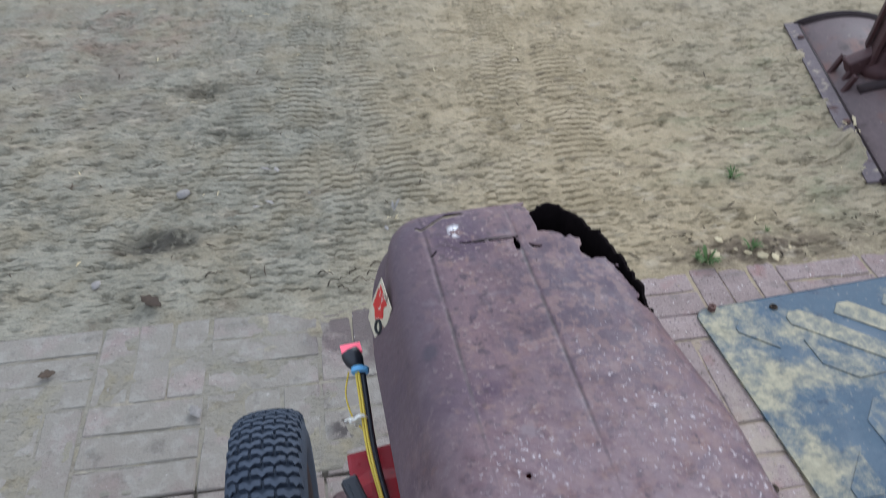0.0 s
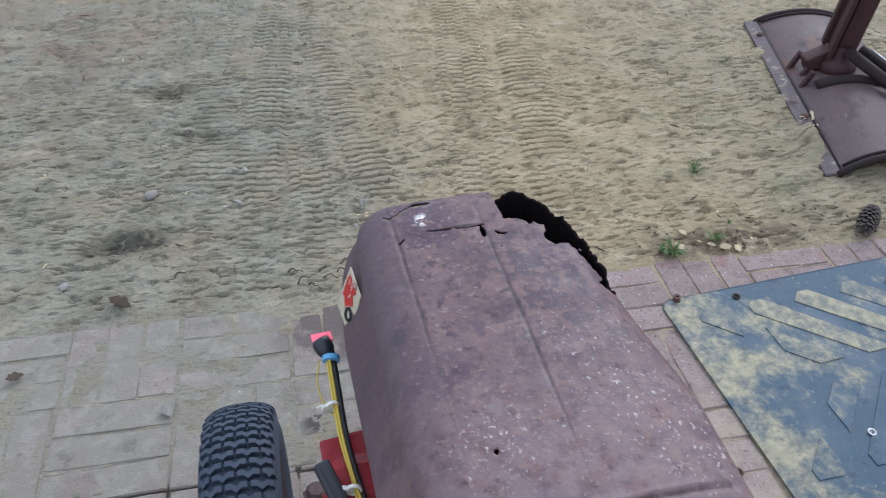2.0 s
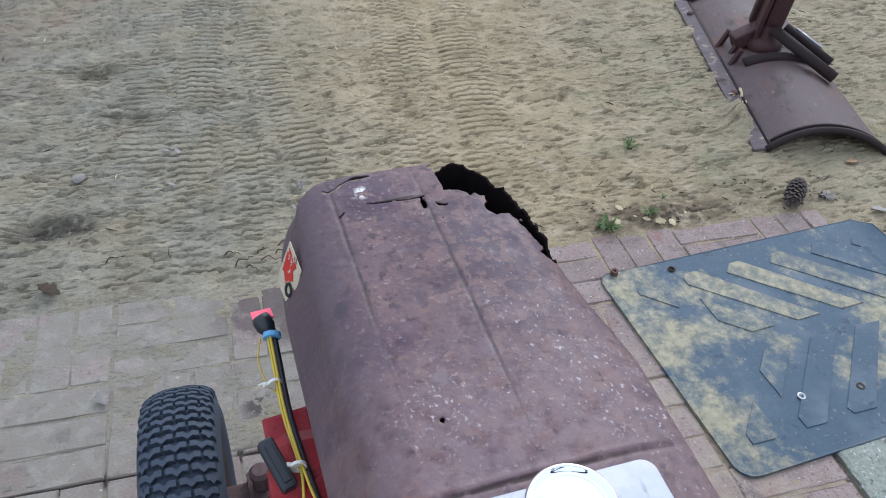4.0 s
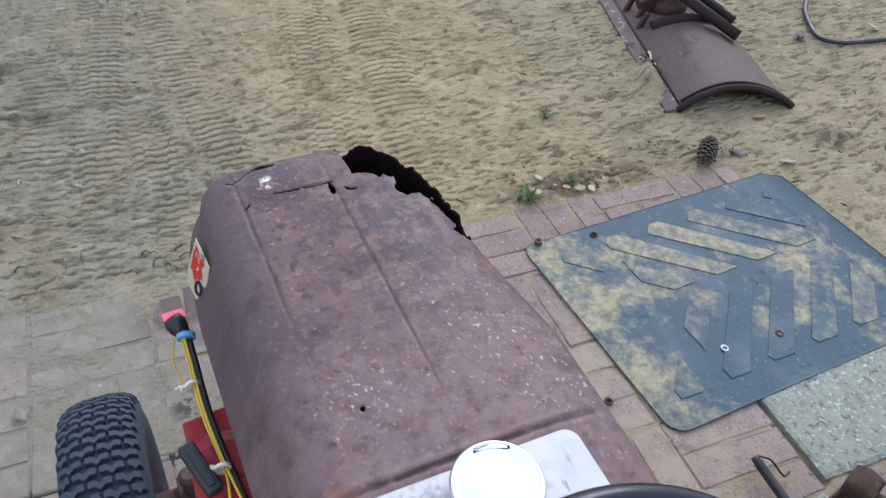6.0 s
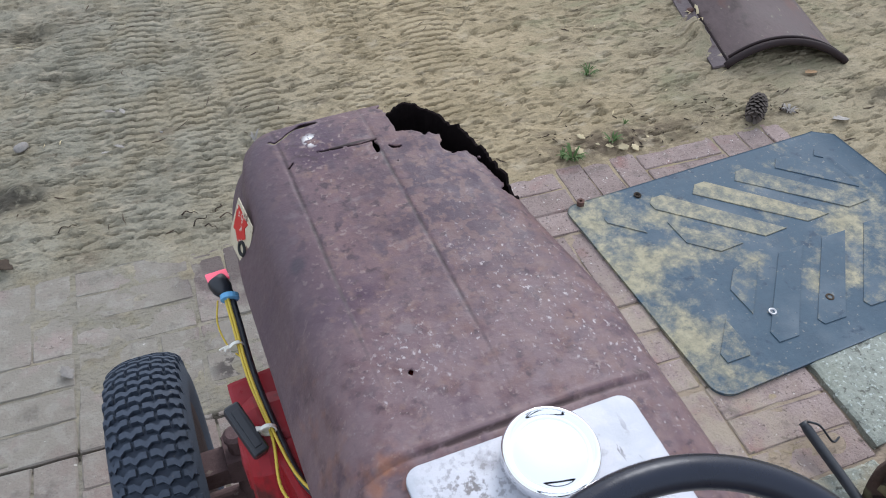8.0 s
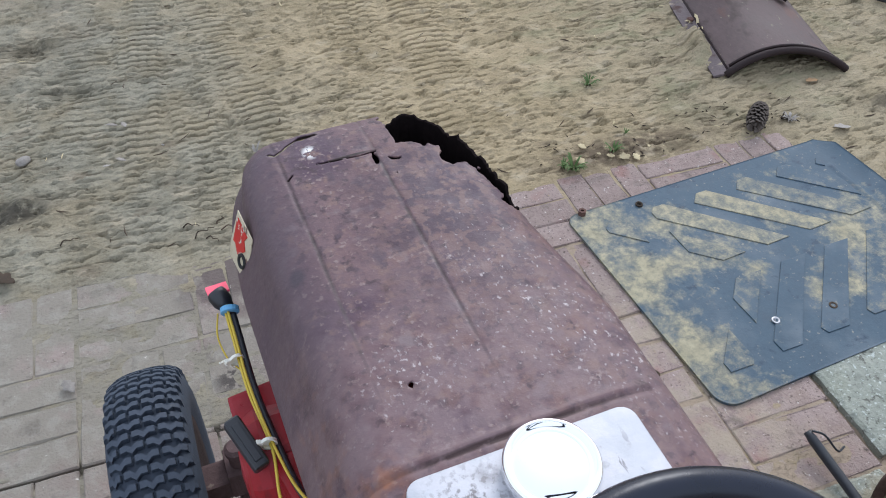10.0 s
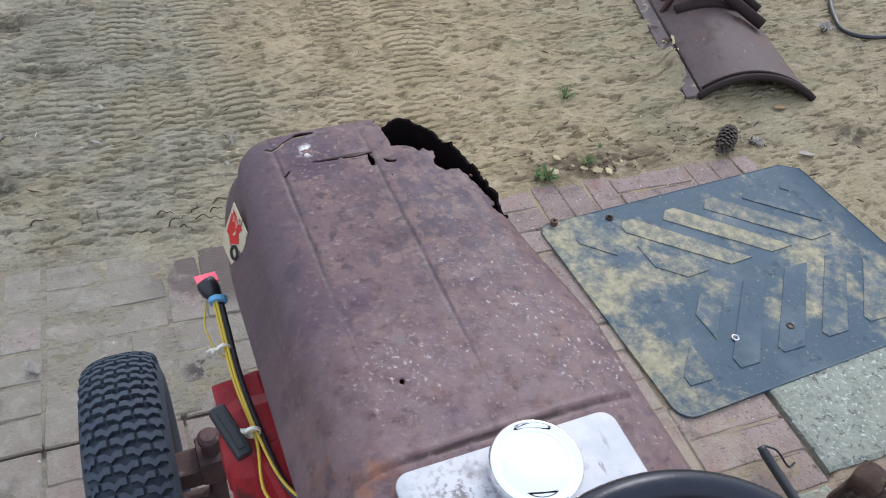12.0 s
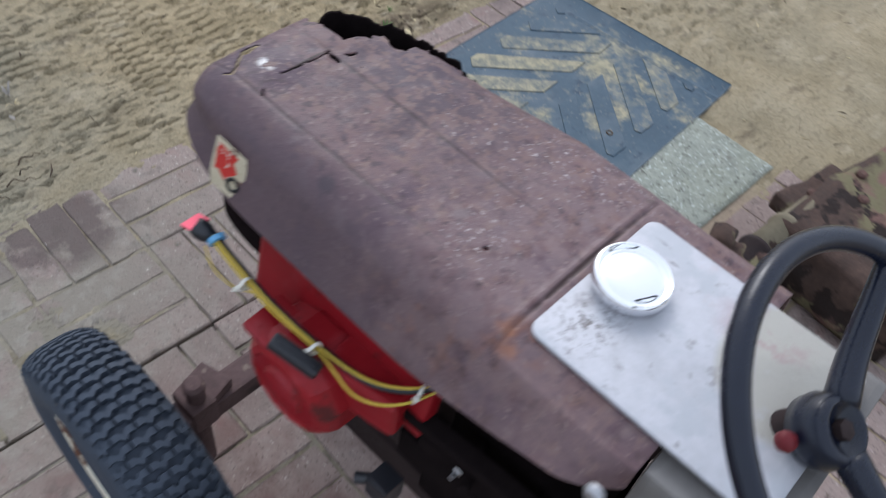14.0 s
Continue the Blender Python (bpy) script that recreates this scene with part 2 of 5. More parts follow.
M_LEAF = material("dry_leaf", [(0.34, 0.2, 0.105), (0.5, 0.34, 0.19)], 40, 0.8, 0, 0.2)
M_DEAD = material("dark_litter", [(0.03, 0.022, 0.016), (0.09, 0.065, 0.045)], 40, 0.9, 0, 0.2, random_tint=0.5)
M_STRAW = material("pale_straw", [(0.4, 0.32, 0.18), (0.55, 0.47, 0.3)], 40, 0.9, 0, 0, random_tint=0.3)
M_HUSK = material("dry_grey_husk", [(0.2, 0.18, 0.155), (0.36, 0.33, 0.3)], 60, 0.9, 0, 0.2, random_tint=0.2)
M_GREEN = material("weed_green", [(0.05, 0.09, 0.025), (0.1, 0.15, 0.045)], 40, 0.7, 0, 0)
M_CONE = material("pine_cone_scale", [(0.055, 0.045, 0.038), (0.16, 0.13, 0.11)], 60, 0.9, 0, 0.2)
M_STEEL = material("bare_zinc_fastener", [(0.35, 0.35, 0.36), (0.5, 0.5, 0.52)], 60, 0.4, 0.8, 0.1)


def hood_paint():
    """Sun-bleached brown hood: purple-brown patina, orange rust, lime flecks."""
    m = material("rust_brown_hood", [(0.07, 0.038, 0.043), (0.122, 0.071, 0.077), (0.172, 0.106, 0.102)], 30, 0.5, 0.0, 0.18, 170, 0,
                 [((0.068, 0.038, 0.056), 8, 0.51, 0.1), ((0.165, 0.1, 0.086), 62, 0.55, 0.12), ((0.215, 0.155, 0.145), 170, 0.58, 0.1), ((0.056, 0.033, 0.04), 105, 0.55, 0.1), ((0.165, 0.122, 0.125), 38, 0.6, 0.12), ((0.07, 0.043, 0.056), 46, 0.58, 0.1)], gloss=0.3)
    n, l = m.node_tree.nodes, m.node_tree.links
    b = n["Principled BSDF"]
    last = b.inputs["Base Color"].links[0].from_socket
    geo = n.new("ShaderNodeTexCoord")
    sep = n.new("ShaderNodeSeparateXYZ")
    l.new(geo.outputs["Object"], sep.inputs[0])

    def near(cx, cy, rx, ry, edge=1.0):
        """One inside an ellipse on the hood, falling to nought at its rim."""
        v = n.new("ShaderNodeVectorMath")
        v.operation = "SUBTRACT"
        l.new(geo.outputs["Object"], v.inputs[0])
        v.inputs[1].default_value = (cx, cy, 0.75)
        w = n.new("ShaderNodeVectorMath")
        w.operation = "MULTIPLY"
        l.new(v.outputs[0], w.inputs[0])
        w.inputs[1].default_value = (1 / rx, 1 / ry, 0.0)
        d = n.new("ShaderNodeVectorMath")
        d.operation = "LENGTH"
        l.new(w.outputs[0], d.inputs[0])
        r = n.new("ShaderNodeMapRange")
        r.inputs["From Min"].default_value, r.inputs["From Max"].default_value = 1.0, 1.0 - edge
        l.new(d.outputs["Value"], r.inputs["Value"])
        return r.outputs["Result"]

    def over(colour, fac):
        nonlocal last
        mix = n.new("ShaderNodeMix")
        mix.data_type = "RGBA"
        mix.inputs[7].default_value = (*colour, 1)
        l.new(fac, mix.inputs["Factor"])
        l.new(last, mix.inputs[6])
        last = mix.outputs[2]

    def times(a, bb):
        q = n.new("ShaderNodeMath")
        q.operation = "MULTIPLY"
        for k, s in enumerate((a, bb)):
            if isinstance(s, float):
                q.inputs[k].default_value = s
            else:
                l.new(s, q.inputs[k])
        return q.outputs[0]

    def speck(sc, low, soft, stretch=(1, 1, 1)):
        mp = n.new("ShaderNodeMapping")
        mp.inputs["Scale"].default_value = stretch
        l.new(geo.outputs["Object"], mp.inputs["Vector"])
        t = n.new("ShaderNodeTexNoise")
        t.inputs["Scale"].default_value, t.inputs["Detail"].default_value = sc, 3.0
        l.new(mp.outputs[0], t.inputs["Vector"])
        r = n.new("ShaderNodeMapRange")
        r.inputs["From Min"].default_value, r.inputs["From Max"].default_value = low, low + soft
        l.new(t.outputs["Fac"], r.inputs["Value"])
        return r.outputs["Result"]

    # browner rust where the bleached top has worn through
    over((0.19, 0.108, 0.086), times(near(0.04, 0.02, 0.16, 0.24, 0.7), times(speck(80, 0.5, 0.12), 0.5)))
    over((0.2, 0.12, 0.1), times(near(0.02, -0.17, 0.2, 0.1, 0.6), times(speck(110, 0.44, 0.15), 0.5)))
    # darker purple paint left towards the nose
    over((0.05, 0.028, 0.042), times(near(0.03, 0.13, 0.1, 0.17, 0.6), times(speck(38, 0.42, 0.12), 0.85)))
    over((0.052, 0.031, 0.05), times(near(0.06, 0.16, 0.06, 0.09, 0.7), times(speck(70, 0.42, 0.12), 0.8)))
    over((0.145, 0.086, 0.078), times(near(0.04, 0.12, 0.11, 0.2, 0.6), times(speck(95, 0.53, 0.06), 0.7)))
    # grey-purple bloom of old paint along the rolled side, darkened to carry its shade
    over((0.09, 0.062, 0.072), times(near(-0.15, 0.2, 0.085, 0.34, 0.6), 0.8))
    # bare red-brown on the lower side towards the dash
    over((0.14, 0.088, 0.084), times(near(-0.15, -0.16, 0.08, 0.28, 0.7), times(speck(26, 0.3, 0.3), 0.55)))
    # paler towards the panel: weathered grey paint, with the lower hood's sheen painted in
    over((0.2, 0.143, 0.148), times(near(-0.02, -0.1, 0.24, 0.22, 0.8), times(speck(45, 0.36, 0.18), 0.6)))
    # lime flecks
    for cx, cy, rx, ry, low in ((-0.06, -0.02, 0.05, 0.045, 0.6), (-0.045, -0.03, 0.085, 0.07, 0.675), (0.06, 0.03, 0.07, 0.12, 0.625), (0.085, -0.04, 0.06, 0.06, 0.62), (-0.01, -0.03, 0.16, 0.09, 0.69), (0.06, 0.11, 0.085, 0.13, 0.69), (0.115, -0.07, 0.05, 0.085, 0.615), (0.1, -0.17, 0.05, 0.07, 0.66), (0.07, -0.01, 0.035, 0.04, 0.62)):
        over((0.39, 0.34, 0.335), times(near(cx, cy, rx, ry, 0.9), times(speck(280, low - 0.01, 0.09, (1, 0.75, 1)), speck(50, 0.34, 0.12))))
    over((0.75, 0.73, 0.7), times(near(-0.058, 0.262, 0.009, 0.013, 0.7), speck(150, 0.5, 0.04)))
    # dark line along the groove by the bead, its shade put into the colour
    over((0.05, 0.028, 0.027), times(near(-0.011, -0.097, 0.115, 0.0034, 0.5), speck(70, 0.3, 0.15)))
    # dark rust at the bead's right end
    over((0.05, 0.03, 0.028), times(near(0.1, -0.092, 0.009, 0.008, 0.8), speck(90, 0.4, 0.15)))
    # bare rust at the panel's corner
    over((0.27, 0.11, 0.055), times(near(-0.108, -0.105, 0.024, 0.036, 1.0), times(speck(55, 0.45, 0.2), 0.9)))
    over((0.24, 0.11, 0.065), times(near(-0.135, -0.04, 0.03, 0.1, 0.9), times(speck(60, 0.54, 0.12), 0.3)))
    over((0.05, 0.04, 0.05), times(near(-0.112, 0.112, 0.009, 0.011, 0.5), 0.7))
    # dark strokes painted along the pressed lines, in place of their shade
    for cx, cy, rx, ry in ((-0.0882, 0.15, 0.0028, 0.21), (0.0016, 0.135, 0.0028, 0.235)):
        over((0.028, 0.017, 0.018), times(near(cx, cy, rx, ry, 0.7), times(speck(45, 0.3, 0.2), 0.75)))
    # a fine crack drawn as a dark line
    over((0.03, 0.018, 0.016), times(near(-0.0274, 0.2408, 0.036, 0.0024, 0.5), speck(60, 0.2, 0.1, (0.4, 2, 1))))
    l.new(last, b.inputs["Base Color"])
    return m


def sand_surface():
    """Trodden sand: bare and tan along the wheel tracks, filmed with algae beside them."""
    m = bpy.data.materials.new("trodden_sand")
    m.use_nodes = True
    n, l = m.node_tree.nodes, m.node_tree.links
    b = n["Principled BSDF"]
    co = n.new("ShaderNodeTexCoord")

    def noise_at(sc, det=6.0, r=0.6):
        t = n.new("ShaderNodeTexNoise")
        t.inputs["Scale"].default_value, t.inputs["Detail"].default_value, t.inputs["Roughness"].default_value = sc, det, r
        l.new(co.outputs["Object"], t.inputs["Vector"])
        return t.outputs["Fac"]

    def ramp(fac, *stops):
        r = n.new("ShaderNodeValToRGB")
        e = r.color_ramp.elements
        while len(e) < len(stops):
            e.new(0.5)
        for k, (p, c) in enumerate(stops):
            e[k].position, e[k].color = p, (*c, 1)
        l.new(fac, r.inputs["Fac"])
        return r.outputs["Color"]

    def mix(a, c, fac):
        x = n.new("ShaderNodeMix")
        x.data_type = "RGBA"
        l.new(fac, x.inputs["Factor"])
        l.new(a, x.inputs[6])
        l.new(c, x.inputs[7])
        return x.outputs[2]

    def span(v, a, c, lo=0.0, hi=1.0):
        r = n.new("ShaderNodeMapRange")
        r.interpolation_type = "SMOOTHSTEP"
        r.inputs["From Min"].default_value, r.inputs["From Max"].default_value = a, c
        r.inputs["To Min"].default_value, r.inputs["To Max"].default_value = lo, hi
        l.new(v, r.inputs["Value"])
        return r.outputs["Result"]

    def math(op, a, c):
        q = n.new("ShaderNodeMath")
        q.operation = op
        for k, s in enumerate((a, c)):
            if isinstance(s, (int, float)):
                q.inputs[k].default_value = s
            else:
                l.new(s, q.inputs[k])
        return q.outputs[0]

    sep = n.new("ShaderNodeSeparateXYZ")
    l.new(co.outputs["Object"], sep.inputs[0])
    tan = ramp(noise_at(7), (0.3, (0.252, 0.2, 0.117)), (0.5, (0.334, 0.268, 0.163)), (0.7, (0.405, 0.328, 0.208)))
    green = ramp(noise_at(9), (0.3, (0.168, 0.154, 0.114)), (0.5, (0.224, 0.206, 0.154)), (0.7, (0.28, 0.257, 0.194)))
    side = math("SUBTRACT", math("ADD", sep.outputs["X"], math("MULTIPLY", math("SUBTRACT", noise_at(1.3), 0.5), 1.0)), 0.4)
    cover = math("ADD", span(side, 0.2, -0.6), span(side, 0.45, 1.1, 0.0, 0.4))
    film = math("MULTIPLY", cover, span(noise_at(4.5), 0.34, 0.6, 0.65, 1.0))
    colour = mix(tan, green, film)
    # dark streaks: humus, and the shade of small pits put into the colour
    streak_map = n.new("ShaderNodeMapping")
    streak_map.inputs["Scale"].default_value = (5, 12, 5)
    l.new(co.outputs["Object"], streak_map.inputs["Vector"])
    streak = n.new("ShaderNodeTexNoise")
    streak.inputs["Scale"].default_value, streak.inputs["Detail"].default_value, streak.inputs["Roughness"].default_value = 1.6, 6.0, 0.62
    l.new(streak_map.outputs[0], streak.inputs["Vector"])
    humus_shade = n.new("ShaderNodeRGB")
    humus_shade.outputs[0].default_value = (0.115, 0.095, 0.065, 1)
    colour = mix(colour, humus_shade.outputs[0], span(streak.outputs["Fac"], 0.6, 0.74, 0.0, 0.5))
    grit = ramp(noise_at(160, 3, 0.7), (0.32, (0.42, 0.41, 0.4)), (0.5, (0.95, 0.95, 0.95)), (0.72, (1.3, 1.27, 1.2)))
    mul = n.new("ShaderNodeMix")
    mul.data_type, mul.blend_type = "RGBA", "MULTIPLY"
    mul.inputs["Factor"].default_value = 0.32
    l.new(colour, mul.inputs[6])
    l.new(grit, mul.inputs[7])
    l.new(mul.outputs[2], b.inputs["Base Color"])
    b.inputs["Roughness"].default_value = 0.95
    b.inputs["Specular IOR Level"].default_value = 0.2
    bp = n.new("ShaderNodeBump")
    bp.inputs["Strength"].default_value, bp.inputs["Distance"].default_value = 0.6, 0.008
    dent = n.new("ShaderNodeMapping")
    dent.inputs["Scale"].default_value = (1.0, 2.3, 1.0)
    l.new(co.outputs["Object"], dent.inputs["Vector"])
    pock = n.new("ShaderNodeTexNoise")
    pock.inputs["Scale"].default_value, pock.inputs["Detail"].default_value, pock.inputs["Roughness"].default_value = 62, 6.0, 0.66
    l.new(dent.outputs[0], pock.inputs["Vector"])
    l.new(math("ADD", span(pock.outputs["Fac"], 0.36, 0.46, 0.0, 0.5), math("ADD", math("MULTIPLY", noise_at(80, 4, 0.6), 0.8), math("MULTIPLY", noise_at(260, 2, 0.5), 0.15))), bp.inputs["Height"])
    l.new(bp.outputs["Normal"], b.inputs["Normal"])
    return m


def mat_surface():
    """Slate-blue rubber with dried tan mud lying in patches."""
    m = material("slate_blue_rubber", [(0.038, 0.064, 0.091), (0.056, 0.087, 0.117), (0.076, 0.109, 0.14)], 14, 0.6, 0, 0.15, 200, 0, [((0.096, 0.125, 0.152), 9, 0.5, 0.2), ((0.036, 0.056, 0.084), 30, 0.6, 0.1), ((0.2, 0.2, 0.18), 110, 0.64, 0.06)])
    n, l = m.node_tree.nodes, m.node_tree.links
    b = n["Principled BSDF"]
    last = b.inputs["Base Color"].links[0].from_socket
    co = n.new("ShaderNodeTexCoord")
    at = n.new("ShaderNodeAttribute")
    at.attribute_name = "mud"
    t = n.new("ShaderNodeTexNoise")
    t.inputs["Scale"].default_value, t.inputs["Detail"].default_value, t.inputs["Roughness"].default_value = 42, 10, 0.74
    l.new(co.outputs["Object"], t.inputs["Vector"])
    s = n.new("ShaderNodeMath")
    s.operation = "ADD"
    l.new(at.outputs["Fac"], s.inputs[0])
    l.new(t.outputs["Fac"], s.inputs[1])
    r = n.new("ShaderNodeMapRange")
    r.inputs["From Min"].default_value, r.inputs["From Max"].default_value = 0.82, 1.16
    l.new(s.outputs[0], r.inputs["Value"])
    mud = n.new("ShaderNodeValToRGB")
    e = mud.color_ramp.elements
    e[0].position, e[0].color, e[1].position, e[1].color = 0.35, (0.185, 0.17, 0.112, 1), 0.65, (0.36, 0.322, 0.212, 1)
    l.new(t.outputs["Fac"], mud.inputs["Fac"])
    x = n.new("ShaderNodeMix")
    x.data_type = "RGBA"
    l.new(r.outputs["Result"], x.inputs["Factor"])
    l.new(last, x.inputs[6])
    l.new(mud.outputs["Color"], x.inputs[7])
    l.new(x.outputs[2], b.inputs["Base Color"])
    return m


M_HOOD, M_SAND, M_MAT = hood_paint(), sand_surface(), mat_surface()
overlay(M_SAND, (0.212, 0.19, 0.153), 0.75, (-0.5, 0.78, 0), (1.05, 0.62, 1), 0.12, 18, 0.36, 0.16, True, 8.0)
overlay(M_SAND, (0.3, 0.235, 0.178), 0.8, (0.85, 0.68, 0), (0.5, 0.65, 1), 0.15, 16, 0.34, 0.12, True, 8.0)
overlay(M_SAND, (0.105, 0.078, 0.052), 0.9, (1.0, 1.4, 0), (0.36, 0.09, 1), 0.7, 34, 0.36, 0.16, True, 8.0)
overlay(M_SAND, (0.125, 0.098, 0.068), 0.6, None, (1, 1, 1), 1, 8, 0.58, 0.1, True, 10.0, (1, 2.2, 1))
overlay(M_SAND, (0.2, 0.2, 0.115), 0.55, (1.45, 1.9, 0), (0.75, 0.7, 1), 0.5, 6, 0.5, 0.14, True, 10.0, (1, 1.8, 1))
overlay(M_SAND, (0.17, 0.135, 0.105), 0.5, (-0.9, 2.6, 0), (0.8, 0.7, 1), 0.5, 5, 0.46, 0.18, True, 9.0)
overlay(M_SAND, (0.42, 0.36, 0.26), 0.5, None, (1, 1, 1), 1, 11, 0.57, 0.12, True, 9.0, (1, 1.8, 1))
# dark dirt in the scrape, with the hollow's shade painted into it
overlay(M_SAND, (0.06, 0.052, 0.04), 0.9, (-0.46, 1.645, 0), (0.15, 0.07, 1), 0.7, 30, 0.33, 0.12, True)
# darker patches over the other clods and hollows
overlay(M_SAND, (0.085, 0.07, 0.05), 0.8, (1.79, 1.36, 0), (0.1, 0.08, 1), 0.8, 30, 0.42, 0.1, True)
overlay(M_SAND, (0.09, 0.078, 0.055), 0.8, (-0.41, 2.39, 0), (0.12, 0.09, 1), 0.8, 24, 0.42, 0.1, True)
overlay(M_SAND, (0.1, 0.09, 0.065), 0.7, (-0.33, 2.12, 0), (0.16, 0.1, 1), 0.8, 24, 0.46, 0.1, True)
overlay(M_SAND, (0.085, 0.07, 0.055), 0.6, (-0.5, 0.5, 0), (1.1, 0.5, 1), 0.4, 22, 0.5, 0.1, True)
overlay(M_SAND, (0.055, 0.046, 0.037), 0.85, (-0.3, 0.908, 0), (0.9, 0.02, 1), 0.5, 16, 0.34, 0.12, True)
overlay(M_SAND, (0.2, 0.12, 0.09), 0.5, (-0.75, 2.9, 0), (0.5, 0.5, 1), 0.8, 7, 0.45, 0.2, True)


# ---------------------------------------------------------------- builders
def part(name, bm, mat, parent=None, label="", smooth=False):
    """Links a bmesh (or mesh data) as one mesh object under its parent."""
    if isinstance(bm, bmesh.types.BMesh):
        bmesh.ops.recalc_face_normals(bm, faces=bm.faces)
        data = bpy.data.meshes.new(name)
        bm.to_mesh(data)
        bm.free()
    else:
        data = bm
    if smooth:
        data.polygons.foreach_set("use_smooth", [True] * len(data.polygons))
    if not data.materials:
        data.materials.append(mat)
    ob = new(name, data)
    ob.parent = parent
    if label:
        tagged(ob, label)
    return ob


def thing(name, m, label, category, group="", kind=""):
    ob = new(name)
    ob.empty_display_size = 0.05
    ob.matrix_world = m
    return tagged(ob, label, category, group, kind)


def box(bm, size, m=None, bevel=0.0, segments=2):
    """A bevelled block of that size about the middle of m, added to bm."""
    own = bmesh.new()
    bmesh.ops.create_cube(own, size=1.0, matrix=Matrix.Diagonal((*size, 1)))
    if bevel:
        bmesh.ops.bevel(own, geom=own.edges[:], offset=bevel, segments=segments, profile=0.7, affect="EDGES")
    if m is not None:
        own.transform(m)
    data = bpy.data.meshes.new("tmp")
    own.to_mesh(data)
    own.free()
    bm.from_mesh(data)
    bpy.data.meshes.remove(data)
    return bm


def lathe(bm, profile, m=None, steps=48):
    """A body turned about z from (radius, height) pairs, added to bm."""
    rings = []
    for r, z in profile:
        ring = []
        for k in range(steps):
            a = 2 * math.pi * k / steps
            p = Vector((r * math.cos(a), r * math.sin(a), z))
            ring.append(bm.verts.new(m @ p if m is not None else p))
        rings.append(ring)
    for a, b in zip(rings, rings[1:]):
        for k in range(steps):
            bm.faces.new((a[k], a[(k + 1) % steps], b[(k + 1) % steps], b[k]))
    for ring, (r, _) in ((rings[0], profile[0]), (rings[-1], profile[-1])):
        if r > 1e-5:
            bm.faces.new(ring)
    return bm


def smooth_line(points, steps=8):
    """Catmull-Rom through the points."""
    p = [Vector(q) for q in points]
    p = [2 * p[0] - p[1], *p, 2 * p[-1] - p[-2]]
    out = []
    for a, b, c, d in zip(p, p[1:], p[2:], p[3:]):
        for k in range(steps):
            t = k / steps
            out.append(0.5 * (2 * b + (c - a) * t + (2 * a - 5 * b + 4 * c - d) * t * t + (3 * b - a - 3 * c + d) * t ** 3))
    out.append(p[-2])
    return out


def tube(bm, line, radius, sides=10, closed=False):
    """A round bar along a line of points, added to bm. radius: a number, or one from nought to one along it."""
    n = len(line)
    rings, up = [], Vector((0.13, 0.21, 0.97))
    for k, p in enumerate(line):
        d = line[(k + 1) % n] - line[k - 1] if closed else line[min(k + 1, n - 1)] - line[max(k - 1, 0)]
        d.normalize()
        x = d.cross(up).normalized()
        y = x.cross(d).normalized()
        up = y
        r = radius(k / max(1, n - 1)) if callable(radius) else radius
        rings.append([bm.verts.new(p + r * (math.cos(2 * math.pi * a / sides) * x + math.sin(2 * math.pi * a / sides) * y)) for a in range(sides)])
    pairs = list(zip(rings, rings[1:])) + ([(rings[-1], rings[0])] if closed else [])
    for a, b in pairs:
        turn = min(range(sides), key=lambda s: (a[0].co - b[s].co).length) if closed and b is rings[0] else 0
        for k in range(sides):
            bm.faces.new((a[k], a[(k + 1) % sides], b[(k + 1 + turn) % sides], b[(k + turn) % sides]))
    if not closed:
        bm.faces.new(rings[0])
        bm.faces.new(rings[-1])
    return bm


def rod(bm, a, b, r, sides=16):
    return tube(bm, [Vector(a), Vector(b)], r, sides)


def plate_from(bm, outline, z0, z1, m=None, bevel=0.0):
    """A flat sheet with that outline between two heights, added to bm."""
    own = bmesh.new()
    f = own.faces.new([own.verts.new((x, y, z0)) for x, y in outline])
    up = bmesh.ops.extrude_face_region(own, geom=[f])
    bmesh.ops.translate(own, verts=[v for v in up["geom"] if isinstance(v, bmesh.types.BMVert)], vec=(0, 0, z1 - z0))
    if bevel:
        top = [e for e in own.edges if all(abs(v.co.z - z1) < 1e-6 for v in e.verts)]
        bmesh.ops.bevel(own, geom=top, offset=bevel, segments=2, profile=0.6, affect="EDGES")
    if m is not None:
        own.transform(m)
    data = bpy.data.meshes.new("tmp")
    own.to_mesh(data)
    own.free()
    bm.from_mesh(data)
    bpy.data.meshes.remove(data)
    return bm


def rounded(w, h, r, steps=6):
    """The outline of a rounded rectangle about the origin."""
    out = []
    for cx, cy, a0 in ((w / 2 - r, h / 2 - r, 0), (-w / 2 + r, h / 2 - r, 90), (-w / 2 + r, -h / 2 + r, 180), (w / 2 - r, -h / 2 + r, 270)):
        for k in range(steps + 1):
            a = radians(a0 + 90 * k / steps)
            out.append((cx + r * math.cos(a), cy + r * math.sin(a)))
    return out


def lattice(x, y, seed):
    """Smooth value noise from 0 to 1 on arrays."""
    xi, yi = np.floor(x).astype(np.int64), np.floor(y).astype(np.int64)
    fx, fy = x - xi, y - yi
    fx, fy = fx * fx * (3 - 2 * fx), fy * fy * (3 - 2 * fy)

    def h(a, b):
        v = (a * 374761393 + b * 668265263 + seed * 982451653) & 0x7FFFFFFF
        v = ((v ^ (v >> 13)) * 1274126177) & 0x7FFFFFFF
        return ((v ^ (v >> 16)) & 0xFFFF) / 65535.0

    return (h(xi, yi) * (1 - fx) + h(xi + 1, yi) * fx) * (1 - fy) + (h(xi, yi + 1) * (1 - fx) + h(xi + 1, yi + 1) * fx) * fy


